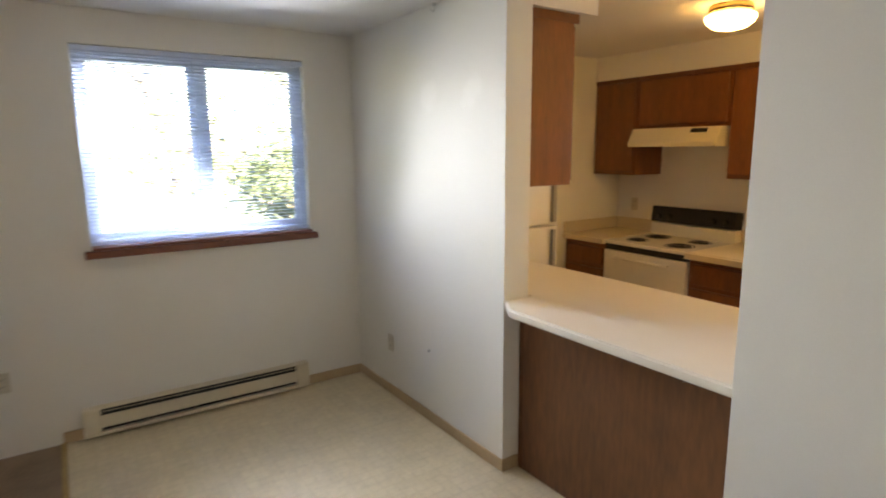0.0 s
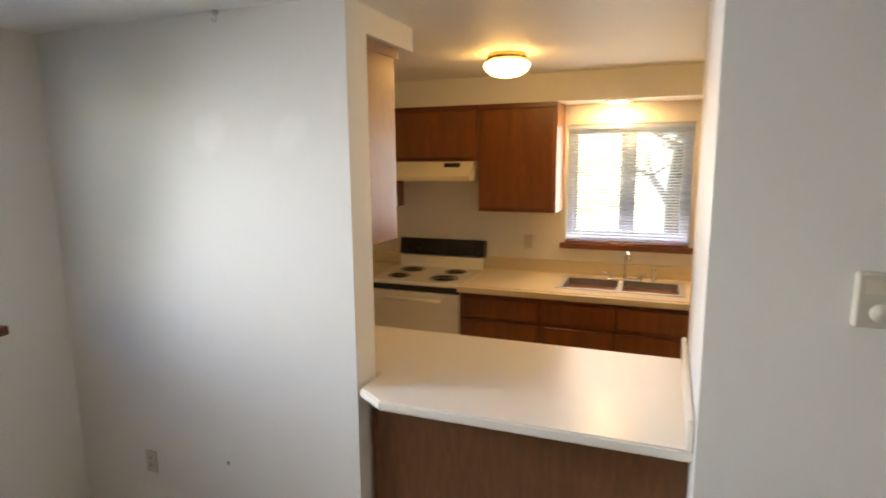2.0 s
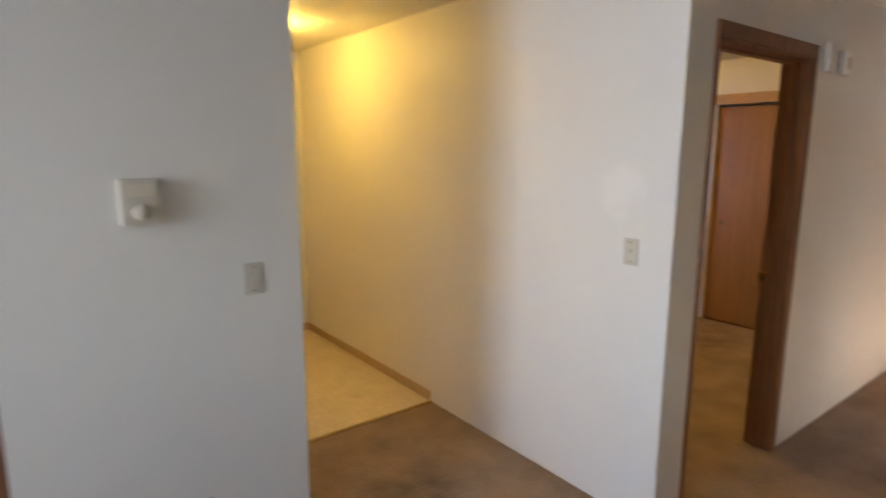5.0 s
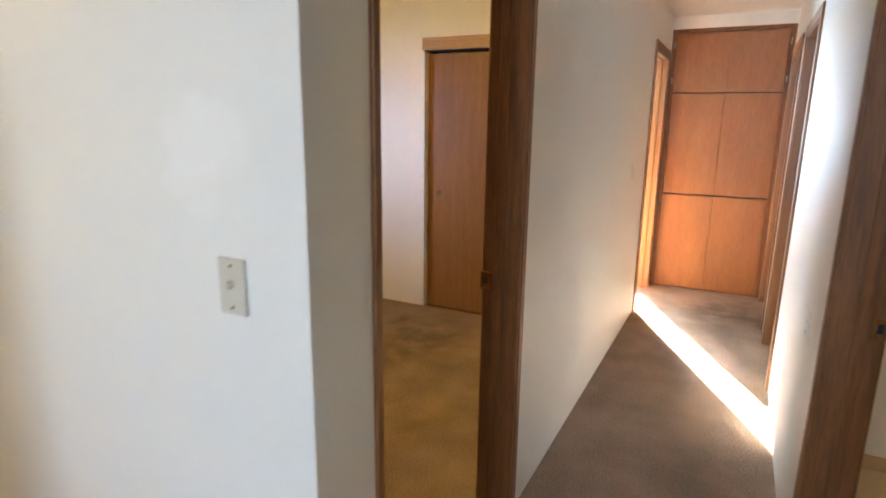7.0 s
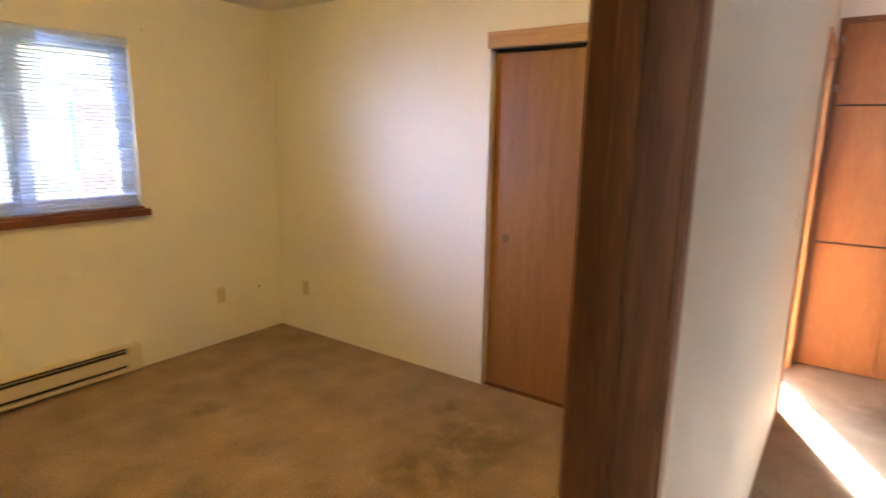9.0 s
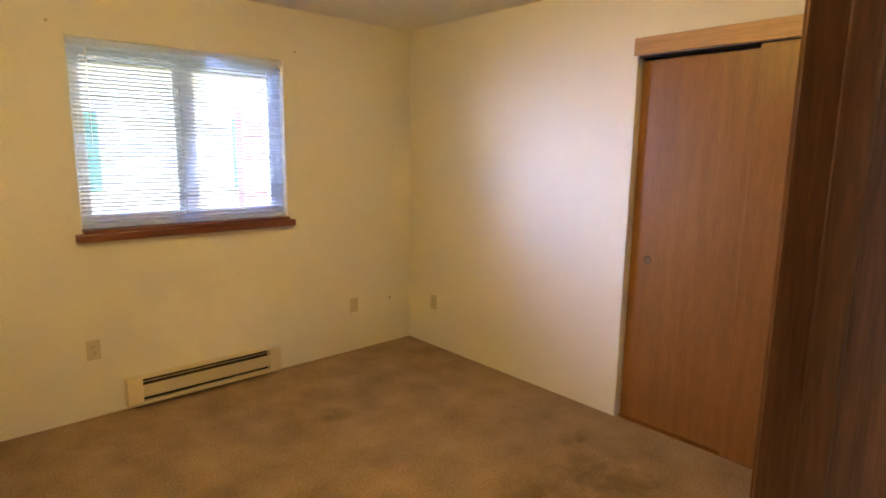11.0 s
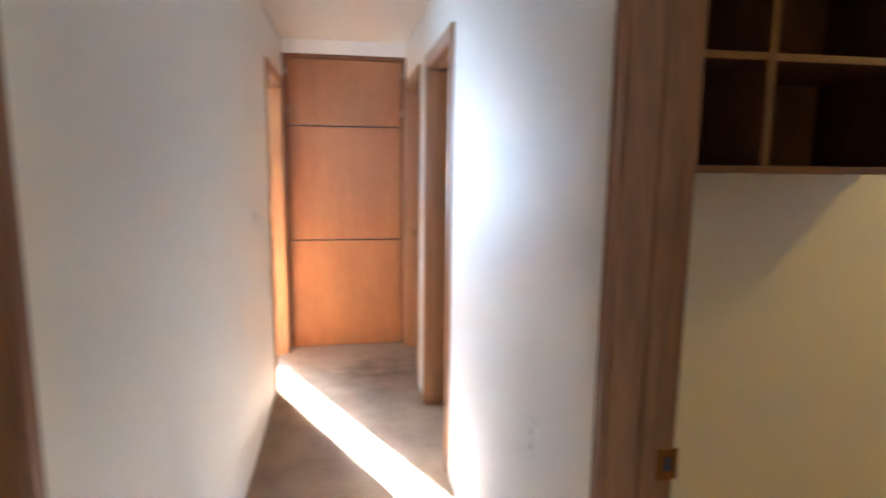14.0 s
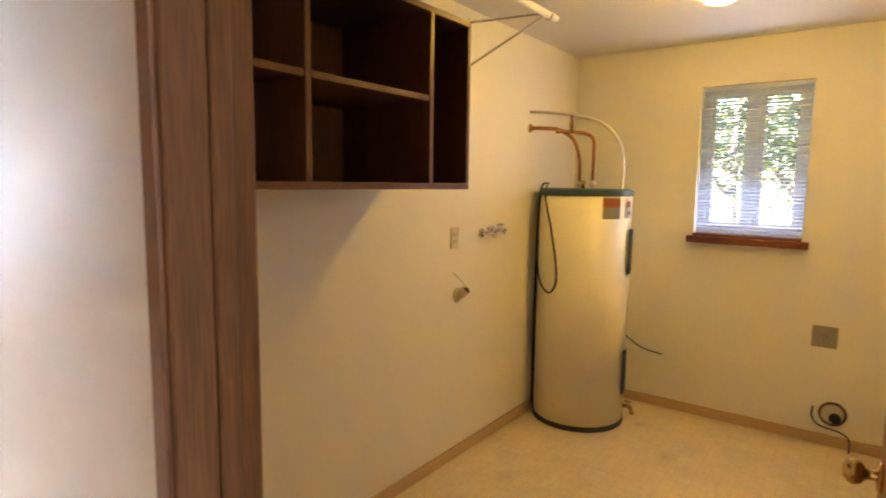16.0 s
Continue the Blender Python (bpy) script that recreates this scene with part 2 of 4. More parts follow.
def add_squares(m, size, amount):
    """Faint pressed squares on sheet vinyl."""
    nt = m.node_tree
    b = nt.nodes["Principled BSDF"]
    src = b.inputs["Base Color"].links[0].from_socket
    co = nt.nodes.new("ShaderNodeTexCoord")
    br = nt.nodes.new("ShaderNodeTexBrick")
    br.offset = 0.0
    nt.links.new(co.outputs["Object"], br.inputs["Vector"])
    br.inputs["Scale"].default_value = 1.0
    br.inputs["Brick Width"].default_value, br.inputs["Row Height"].default_value = size, size
    br.inputs["Mortar Size"].default_value, br.inputs["Mortar Smooth"].default_value = size * 0.09, 0.6
    br.inputs["Color1"].default_value, br.inputs["Color2"].default_value = (1, 1, 1, 1), (0.96, 0.95, 0.93, 1)
    br.inputs["Mortar"].default_value = (1 - amount, 1 - amount * 1.2, 1 - amount * 1.6, 1)
    mix = nt.nodes.new("ShaderNodeMix")
    mix.data_type, mix.blend_type = "RGBA", "MULTIPLY"
    mix.inputs["Factor"].default_value = 1.0
    nt.links.new(src, mix.inputs["A"])
    nt.links.new(br.outputs["Color"], mix.inputs["B"])
    nt.links.new(mix.outputs["Result"], b.inputs["Base Color"])


add_stains(CARPET, [(4.20, 2.00, 0.45), (3.85, 2.05, 0.35), (4.42, 2.30, 0.16), (3.60, 3.42, 0.16), (3.05, 2.65, 0.25), (3.45, 2.05, 0.3), (2.75, 3.0, 0.2),
                    (0.9, 1.6, 0.35), (4.9, 0.35, 0.25), (5.9, 0.1, 0.45), (1.2, 0.3, 0.3)], 0.38)
add_stains(VINYL, [(2.85, -3.05, 0.10), (3.25, -2.0, 0.12), (3.45, -2.3, 0.08), (3.1, -3.4, 0.07), (1.25, 2.75, 0.06)], 0.25)
add_squares(VINYL, 0.062, 0.075)
vary_gloss(PAINT, 0.48, 0.62, 0.9)
add_patches(PAINT, PATCHES)
BULB_K = glow("lit_kitchen_glass", (1.0, 0.63, 0.21), 0.84)
BULB_E = glow("lit_entry_glass", (1.0, 0.68, 0.14), 3.4)
BULB_L = glow("lit_laundry_glass", (1.0, 0.62, 0.08), 3.0)
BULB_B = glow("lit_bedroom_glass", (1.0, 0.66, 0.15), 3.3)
# Glow of an added lamp, out of view in the bathroom.
FILL_H = glow("unseen_bathroom_fill", (1.0, 0.72, 0.36), 1.3)
BULB_S = glow("lit_downlight_glass", (1.0, 0.68, 0.30), 10.0)
def let_light_through(m, share):
    """Slats and window frames pass some daylight; sky blue is put into its colour."""
    nt = m.node_tree
    b = nt.nodes["Principled BSDF"]
    tr = nt.nodes.new("ShaderNodeBsdfTranslucent")
    tr.inputs["Color"].default_value = (0.66, 0.77, 0.97, 1)
    mx = nt.nodes.new("ShaderNodeMixShader")
    mx.inputs[0].default_value = share
    nt.links.new(b.outputs[0], mx.inputs[1])
    nt.links.new(tr.outputs[0], mx.inputs[2])
    nt.links.new(mx.outputs[0], nt.nodes["Material Output"].inputs["Surface"])


let_light_through(SLAT, 0.4)
# Frames pass light as well, only to look sky-lit.
let_light_through(VINYL_W, 0.25)
BRONZE = mat("dark_bronze", (0.16, 0.10, 0.05), 0.4, 1.0, var=0.2, scale=10, bump=0.0)
GLASS = glass_mat("window_glass")

# ---- builders ----


def box(bm, x0, x1, y0, y1, z0, z1):
    v = [bm.verts.new(p) for p in ((x0, y0, z0), (x1, y0, z0), (x1, y1, z0), (x0, y1, z0), (x0, y0, z1), (x1, y0, z1), (x1, y1, z1), (x0, y1, z1))]
    for f in ((3, 2, 1, 0), (4, 5, 6, 7), (0, 1, 5, 4), (1, 2, 6, 5), (2, 3, 7, 6), (3, 0, 4, 7)):
        bm.faces.new([v[i] for i in f])


def boxes(*rows):
    bm = bmesh.new()
    for r in rows:
        box(bm, *r)
    return bm


def soft_box(x0, x1, y0, y1, z0, z1, r=0.004, seg=2):
    """A box with rounded edges."""
    bm = boxes((x0, x1, y0, y1, z0, z1))
    bmesh.ops.bevel(bm, geom=bm.edges[:], offset=r, segments=seg, affect="EDGES", profile=0.5)
    return bm


def tube(bm, a, b, r, seg=14, r2=None):
    """A closed round bar from a to b."""
    a, b = Vector(a), Vector(b)
    m = Matrix.Translation((a + b) / 2) @ (b - a).to_track_quat("Z", "Y").to_matrix().to_4x4()
    bmesh.ops.create_cone(bm, cap_ends=True, segments=seg, radius1=r, radius2=r if r2 is None else r2, depth=(b - a).length, matrix=m)


def tubes(*rows, seg=14):
    bm = bmesh.new()
    for r in rows:
        tube(bm, r[0], r[1], r[2], seg, r[3] if len(r) > 3 else None)
    return bm


def lathe(profile, m=None, seg=28):
    """A turned body: profile rows of radius, height about z."""
    bm = bmesh.new()
    rings = []
    for r, z in profile:
        if r < 1e-5:
            rings.append([bm.verts.new((0, 0, z))])
        else:
            rings.append([bm.verts.new((r * math.cos(2 * math.pi * i / seg), r * math.sin(2 * math.pi * i / seg), z)) for i in range(seg)])
    for p, q in zip(rings, rings[1:]):
        for i in range(seg):
            j = (i + 1) % seg
            if len(p) == 1 and len(q) > 1:
                bm.faces.new((p[0], q[i], q[j]))
            elif len(q) == 1 and len(p) > 1:
                bm.faces.new((p[i], p[j], q[0]))
            elif len(p) > 1:
                bm.faces.new((p[i], p[j], q[j], q[i]))
    bmesh.ops.recalc_face_normals(bm, faces=bm.faces[:])
    if m is not None:
        bm.transform(m)
    return bm


def pipe(points, r, seg=10):
    """A bent round pipe through points, smoothed."""
    pts = [Vector(p) for p in points]
    path = []
    for i in range(len(pts) - 1):
        p0, p1, p2, p3 = pts[max(i - 1, 0)], pts[i], pts[i + 1], pts[min(i + 2, len(pts) - 1)]
        for k in range(8):
            t = k / 8
            path.append(0.5 * (2 * p1 + (p2 - p0) * t + (2 * p0 - 5 * p1 + 4 * p2 - p3) * t * t + (3 * p1 - p0 - 3 * p2 + p3) * t ** 3))
    path.append(pts[-1])
    bm = bmesh.new()
    rings, side = [], None
    for i, p in enumerate(path):
        d = (path[min(i + 1, len(path) - 1)] - path[max(i - 1, 0)]).normalized()
        if side is None:
            side = d.orthogonal().normalized()
        side = (side - d * side.dot(d)).normalized()
        up = d.cross(side)
        rings.append([bm.verts.new(p + r * (math.cos(2 * math.pi * k / seg) * side + math.sin(2 * math.pi * k / seg) * up)) for k in range(seg)])
    for a, b in zip(rings, rings[1:]):
        for k in range(seg):
            bm.faces.new((a[k], a[(k + 1) % seg], b[(k + 1) % seg], b[k]))
    bm.faces.new(rings[0][::-1])
    bm.faces.new(rings[-1])
    bmesh.ops.recalc_face_normals(bm, faces=bm.faces[:])
    return bm


def link_mesh(name, bm, material, smooth=False):
    me = bpy.data.meshes.new(name)
    bm.to_mesh(me)
    bm.free()
    me.materials.append(material)
    if smooth:
        for p in me.polygons:
            p.use_smooth = True
    return new(name, me)


def part(name, bm, material, parent, label="", smooth=False):
    """One mesh under a thing or a part; its vertices are given in the parent's own space."""
    ob = link_mesh(name, bm, material, smooth)
    ob.parent = parent
    if label:
        ob["label"] = label
    return ob


def thing(name, label, category, place=(0, 0, 0), turn=0, group="", kind=""):
    ob = new(name)
    ob.empty_display_size = 0.1
    ob.matrix_world = pose(*place, 0, 0, turn)
    return tagged(ob, label, category, group, kind)


def structure(name, bm, material, label, category):
    return tagged(link_mesh(name, bm, material), label, category, "", "structure")


def wall(name, axis, c0, c1, a0, a1, openings=(), z1=2.44, label="white painted plasterboard wall", material=None):
    """A wall across x or y from c0 to c1 thick, running from a0 to a1, with openings (a, b, low, high)."""
    bm = bmesh.new()

    def put(a, b, lo, hi):
        if b - a > 1e-4 and hi - lo > 1e-4:
            box(bm, *((c0, c1, a, b) if axis == "x" else (a, b, c0, c1)), lo, hi)
    at = a0
    for a, b, lo, hi in sorted(openings):
        put(at, a, 0, z1)
        put(a, b, 0, lo)
        put(a, b, hi, z1)
        at = b
    put(at, a1, 0, z1)
    return structure(name, bm, material or PAINT, label, "wall")


# ---- structure ----
H = 2.44
XW, YN, KN = -3.50, 4.285, 4.335   # inner faces of the west wall, the north wall and its kitchen stretch
XE = 1.59                     # entry wall, facing the living room
HN, HS, TH = 0.765, -0.19, 0.13          # hall walls
XL = 6.522                    # linen closet front
BX = 4.84                     # bedroom east wall
LX, LY = 3.795, -3.795          # laundry east and south walls
DW = (0.045, 1.352, 1.125, 2.25)
KW = (-1.43, -0.52, 1.185, 2.09)
BW = (2.555, 3.77, 1.075, 2.105)
LW = (2.33, 2.943, 1.225, 2.165)
# LIV is an invented opening, placed for the light it lets in.
LIV = (-2.65, -1.45, 0.95, 2.05)
R2W = (1.60, 3.0, 0.95, 2.20)
BED_DOOR = (1.803, 2.720, 0, 2.085)
R2_DOOR = (5.61, 6.385, 0, 2.085)
LAU_DOOR = (1.90, 2.816, 0, 2.085)
BATH_DOOR = (4.50, 5.29, 0, 2.085)
LAST_DOOR = (5.65, 6.43, 0, 2.085)
FRONT_DOOR = (0.42, 1.335, 0, 2.05)

structure("floor", boxes((-3.62, 8.32, -6.1, 4.38, -0.20, -0.02)), DARK, "plain subfloor under carpet and vinyl", "floor")
structure("floor_carpet", boxes((XW, -0.56, -6.0, -0.20, -0.02, 0), (-0.56, XE, -6.0, 2.38, -0.02, 0), (XE, 8.2, HS - TH, YN, -0.02, 0),
                                (XE, 1.82, -6.0, HS - TH, -0.02, 0), (3.97, 8.2, -4.2, HS - TH, -0.02, 0)), CARPET, "worn brown cut-pile carpet with dark stains", "carpet")
structure("floor_vinyl", boxes((XW, -0.56, -0.20, KN, -0.02, 0.002), (-0.56, XE, 2.38, YN, -0.02, 0.002), (1.82, LX, LY, HS - TH, -0.02, 0.002)), VINYL,
          "cream patterned sheet vinyl flooring", "vinyl floor")
structure("ceiling", boxes((-3.62, 8.32, -6.1, 4.38, H, H + 0.15)), CEIL, "off-white textured ceiling", "ceiling")
wall("wall_west", "x", XW - 0.14, XW, -6.1, KN, [DW, LIV])
wall("wall_kitchen_north", "y", KN, KN + 0.14, XW - 0.14, 0.30, [KW])
wall("wall_north", "y", YN, YN + 0.14, 0.30, 8.34, [FRONT_DOOR, BW])
wall("wall_south", "y", -6.12, -6.0, XW, 1.82)
wall("wall_dining", "y", 1.70, 1.86, XW, -1.83)
wall("wall_kitchen_alcove", "x", XW, -3.29, 3.05, KN)
wall("wall_closet_block", "y", 1.54, 2.43, -0.575, 0.36)
wall("wall_entry_east", "x", XE, XE + 0.12, HN, YN)
wall("wall_hall_north", "y", HN, HN + TH, XE + 0.12, XL, [BED_DOOR, R2_DOOR])
wall("wall_hall_south", "y", HS - TH, HS, 1.70, XL + 0.6, [LAU_DOOR, BATH_DOOR, LAST_DOOR])
wall("wall_hall_end", "x", XL + 0.5, XL + 0.6, HS, HN + TH)
wall("wall_bedroom_east", "x", BX, BX + 0.11, HN + TH, YN, [(1.04, 2.345, 0, 2.045)])
wall("wall_room_east", "x", 8.2, 8.34, HN, YN, [R2W])
wall("wall_room_south", "y", HN, HN + TH, XL + 0.6, 8.2)
wall("wall_closet_back", "x", BX + 0.70, BX + 0.72, HN + TH, 2.6)
wall("wall_closet_end", "y", 2.6, 2.62, BX + 0.11, BX + 0.72)
wall("wall_laundry_west", "x", 1.70, 1.82, -6.0, HS - TH)
wall("wall_laundry_east", "x", LX, LX + 0.12, LY, HS - TH)
wall("wall_laundry_south", "y", LY - 0.14, LY, 1.82, LX + 0.12, [LW])
wall("wall_bath_south", "y", -3.1, -3.0, LX + 0.12, XL + 0.6)
wall("wall_bath_east", "x", XL + 0.6, XL + 0.7, -3.1, HS)

# ---- trims ----


def base_run(rows):
    for x0, x1, y0, y1 in rows:
        bm = soft_box(x0, x1, y0, y1, 0.002, 0.070, 0.002, 1)
        tagged(link_mesh("baseboard", bm, BASEB), "tan vinyl cove base along the wall", "baseboard", "", "structure")


base_run([(XW, -1.83, 1.690, 1.70), (XW, XW + 0.010, -0.20, -0.10), (XW, XW + 0.010, 1.27, 1.69), (-1.83, -1.82, 1.69, 1.80), (1.58, XE, 2.395, YN), (0.355, 0.365, 2.43, YN - 1.0),
          (1.39, 1.58, YN - 0.010, YN), (LX - 0.010, LX, LY, HS - TH - 0.02), (1.82, LX - 0.010, LY, LY + 0.010)])
for x0, x1, y0, y1, lb in ((XW, -0.56, -0.215, -0.19, "thin metal strip between vinyl and carpet"), (0.355, XE, 2.37, 2.395, "thin metal strip between entry vinyl and carpet"),
                           (1.92, 2.83, HS - TH - 0.01, HS - TH + 0.015, "thin metal strip under the laundry doorway")):
    tagged(link_mesh("trim", boxes((x0, x1, y0, y1, 0.001, 0.006)), BRASS), lb, "floor strip", "", "structure")


def door_frame(name, opening, y0, y1, wood, label, stop_y, strike=None, west=0.057, east=0.057):
    """Jambs, head, stops and casings of a doorway in a wall across y from y0 to y1."""
    a, b, _, top = opening
    t = thing(name, label, "door frame", ((a + b) / 2, (y0 + y1) / 2, 0), kind="structure")
    w, d, j, c, side_w = (b - a) / 2, (y1 - y0) / 2 + 0.006, 0.019, 0.057, east
    part("jamb", soft_box(-w, -w + j, -d, d, 0, top - j, 0.003, 1), wood, t)
    part("jamb", soft_box(w - j, w, -d, d, 0, top - j, 0.003, 1), wood, t)
    part("head", soft_box(-w, w, -d, d, top - j, top, 0.003, 1), wood, t)
    s0 = stop_y - (y0 + y1) / 2
    part("stop", soft_box(-w + j, -w + j + 0.011, s0 - 0.017, s0 + 0.017, 0, top - j, 0.003, 1), wood, t)
    part("stop", soft_box(w - j - 0.011, w - j, s0 - 0.017, s0 + 0.017, 0, top - j, 0.003, 1), wood, t)
    part("stop", soft_box(-w + j + 0.011, w - j - 0.011, s0 - 0.017, s0 + 0.017, top - j - 0.011, top - j, 0.003, 1), wood, t)
    for side in (-1, 1):
        p, q = sorted((side * (d - 0.006), side * (d + 0.007)))
        part("casing", soft_box(-w - west + 0.006, -w + 0.006, p, q, 0, top + c, 0.003, 2), wood, t)
        part("casing", soft_box(w - 0.006, w + side_w - 0.006, p, q, 0, top + c, 0.003, 2), wood, t)
        part("casing", soft_box(-w + 0.0065, w - 0.0065, p, q, top - 0.006, top + c, 0.003, 2), wood, t)
    if strike is not None:
        s1 = strike - (y0 + y1) / 2
        plate = part("strike_plate", soft_box(w - j - 0.002, w - j + 0.001, s1 - 0.022, s1 + 0.022, 0.925, 0.99, 0.0008, 1), BRASS, t, "worn brass strike plate")
        part("latch_hole", boxes((w - j - 0.0026, w - j - 0.0015, s1 - 0.008, s1 + 0.008, 0.943, 0.972)), DARK, plate)
    return t


door_frame("door_frame_1", BED_DOOR, HN, HN + TH, OAK, "brown oak bedroom door frame with mitred casing", HN + 0.075, HN + 0.122, 0.022, 0.038)
door_frame("door_frame_2", LAU_DOOR, HS - TH, HS, OAK, "brown oak laundry door frame with strike plate", HS - 0.075, HS - 0.122, 0.057, 0.036)
door_frame("door_frame_3", R2_DOOR, HN, HN + TH, OAK_L, "oak door frame with low sunlight in its colour", HN + 0.055)
door_frame("door_frame_4", BATH_DOOR, HS - TH, HS, OAK_L, "oak door frame along the hall, coloured as lit", HS - 0.06)
door_frame("door_frame_5", LAST_DOOR, HS - TH, HS, OAK_L, "oak door frame beside the linen cabinet, coloured as lit", HS - 0.06)
door_frame("door_frame_6", FRONT_DOOR, YN, YN + 0.14, OAK_H, "oak front door frame in the entry", YN + 0.07)


def knob_bm(m):
    return lathe([(0, 0.066), (0.014, 0.064), (0.024, 0.055), (0.027, 0.046), (0.022, 0.034), (0.011, 0.026), (0.010, 0.010), (0.028, 0.008), (0.031, 0.0), (0, 0)], m, 20)


def door_leaf(name, hinge, turn, width, wood, label, knob_z=0.97):
    """A flush slab door hung at hinge; closed it runs along +x from the hinge."""
    t = thing(name, label, "door", hinge, turn, kind="structure")
    slab = part("slab", soft_box(0.003, width, -0.0175, 0.0175, 0.008, 2.055, 0.003, 1), wood, t)
    for side in (0, 180):
        part("door_knob", knob_bm(pose(width - 0.06, 0.0175 if side else -0.0175, knob_z, 90 if not side else -90, 0, 0)), BRASS, t, "tarnished brass door knob", True)
    for z in (0.25, 1.05, 1.82):
        part("hinge", tubes(((-0.004, -0.02, z - 0.045), (-0.004, -0.02, z + 0.045), 0.006)), BRASS, t)
    return t


door_leaf("door_1", (1.826, HN + 0.15, 0), 91, 0.91, OAK, "brown oak flush bedroom door standing open")
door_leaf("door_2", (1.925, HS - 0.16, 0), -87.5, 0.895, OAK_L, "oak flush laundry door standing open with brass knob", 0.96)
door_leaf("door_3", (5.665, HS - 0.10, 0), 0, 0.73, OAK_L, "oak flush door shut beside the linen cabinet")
door_leaf("door_4", (5.255, HS - 0.16, 0), -88, 0.74, OAK_L, "oak flush door standing open off the hall, coloured as lit")
door_leaf("door_5", (5.637, HN + 0.16, 0), 100, 0.73, OAK_L, "oak flush door standing open into a sunlit room, coloured as lit")
door_leaf("door_6", (1.31, YN + 0.03, 0), 180, 0.86, ENAMEL, "pale painted front door, shut, with brass hinges")

# ---- windows and blinds ----


def window(name, place, turn, w, h, label, sill=True):
    """A sliding vinyl window in an opening. Local x runs along the wall, y points outdoors, z up from the opening's foot."""
    t = thing(name, label, "window", place, turn, kind="structure")
    f = 0.045
    for x0, x1, z0, z1 in ((-w / 2, w / 2, 0, f), (-w / 2, w / 2, h - f, h), (-w / 2, -w / 2 + f, f, h - f), (w / 2 - f, w / 2, f, h - f)):
        part("window_frame", soft_box(x0, x1, 0.062, 0.125, z0, z1, 0.004, 1), VINYL_W, t)
    part("meeting_stile", soft_box(-0.028, 0.028, 0.058, 0.115, f, h - f, 0.004, 1), VINYL_W, t, "white vinyl meeting stile")
    for x0, x1, y in ((-w / 2 + f, -0.028, 0.10), (0.028, w / 2 - f, 0.085)):
        for a, b, c, d in ((x0, x0 + 0.03, f, h - f), (x1 - 0.03, x1, f, h - f), (x0 + 0.03, x1 - 0.03, f, f + 0.03), (x0 + 0.03, x1 - 0.03, h - f - 0.03, h - f)):
            part("sash", soft_box(a, b, y - 0.012, y + 0.012, c, d, 0.003, 1), VINYL_W, t)
        g = part("pane", boxes((x0 + 0.03, x1 - 0.03, y - 0.002, y + 0.002, f + 0.03, h - f - 0.03)), GLASS, t)
        g.visible_shadow = False
    if sill:
        part("window_sill", soft_box(-w / 2 - 0.035, w / 2 + 0.035, -0.055, -0.003, -0.055, -0.012, 0.006, 2), SILL, t, "dark red-brown wooden sill")
        part("window_stool", soft_box(-w / 2 + 0.002, w / 2 - 0.002, -0.045, 0.06, -0.011, 0.006, 0.003, 1), SILL, t)
    return t


def blind(place, turn, w, h, tilt, label, wand=-1):
    """A mini blind let down in the window's opening."""
    t = thing("window_blind", label, "blind", place, turn, group="mini blinds")
    part("headrail", soft_box(-w / 2 + 0.006, w / 2 - 0.006, 0.002, 0.030, h - 0.034, h - 0.006, 0.002, 1), SLAT, t)
    n = int((h - 0.075) / 0.0215)
    m = None
    for i in range(n):
        z = 0.036 + i * 0.0215
        if m is None:
            bm = bmesh.new()
            rows = []
            for k in range(5):
                u = -1 + k * 0.5
                rows.append([bm.verts.new((x, u * 0.0118, 0.0016 * (1 - u * u))) for x in (-w / 2 + 0.009, w / 2 - 0.009)])
            for p, q in zip(rows, rows[1:]):
                bm.faces.new((p[0], p[1], q[1], q[0]))
            bmesh.ops.solidify(bm, geom=bm.faces[:], thickness=0.0005)
            m = bpy.data.meshes.new("slat")
            bm.to_mesh(m)
            bm.free()
            m.materials.append(SLAT)
        s = new("slat", m)
        s.parent = t
        s.matrix_basis = pose(0, 0.016, z, tilt + (0.8 * math.sin(i * 1.7)), 0, 0.05 * math.sin(i * 2.3))
    part("bottom_rail", soft_box(-w / 2 + 0.008, w / 2 - 0.008, 0.005, 0.027, 0.010, 0.024, 0.002, 1), SLAT, t)
    for x in (-w * 0.38, 0.0, w * 0.38):
        part("cord", tubes(((x, 0.0035, 0.02), (x, 0.0035, h - 0.03), 0.0008), seg=5), SLAT, t)
    part("wand", tubes(((wand * (w / 2 - 0.09), -0.006, h - 0.04), (wand * (w / 2 - 0.085), -0.008, h * 0.45), 0.003), seg=6), WHITEP, t, "clear plastic tilt wand")
    return t


WINS = [("window_1", (XW, (DW[0] + DW[1]) / 2, DW[2]), 90, DW, "white vinyl slider window over the dining heater", 17),
        ("window_2", ((KW[0] + KW[1]) / 2, KN, KW[2]), 0, KW, "white vinyl slider window over the kitchen sink", 26),
        ("window_3", ((BW[0] + BW[1]) / 2, YN, BW[2]), 0, BW, "white vinyl slider window over the bedroom heater", 26),
        ("window_4", ((LW[0] + LW[1]) / 2, LY, LW[2]), 180, LW, "small white vinyl slider window in the laundry", 18)]
for nm, pl, tn, o, lb, tl in WINS:
    window(nm, pl, tn, o[1] - o[0], o[3] - o[2], lb)
    blind((pl[0], pl[1], pl[2] + 0.007), tn, o[1] - o[0], o[3] - o[2] - 0.007, -tl, lb.replace("vinyl slider window", "mini blind with slats open"))
# Unseen window added as a light source for the living room.
window("window_5", (XW, (LIV[0] + LIV[1]) / 2, LIV[2]), 90, LIV[1] - LIV[0], LIV[3] - LIV[2], "assumed living room window, unseen, added to let in light", False)
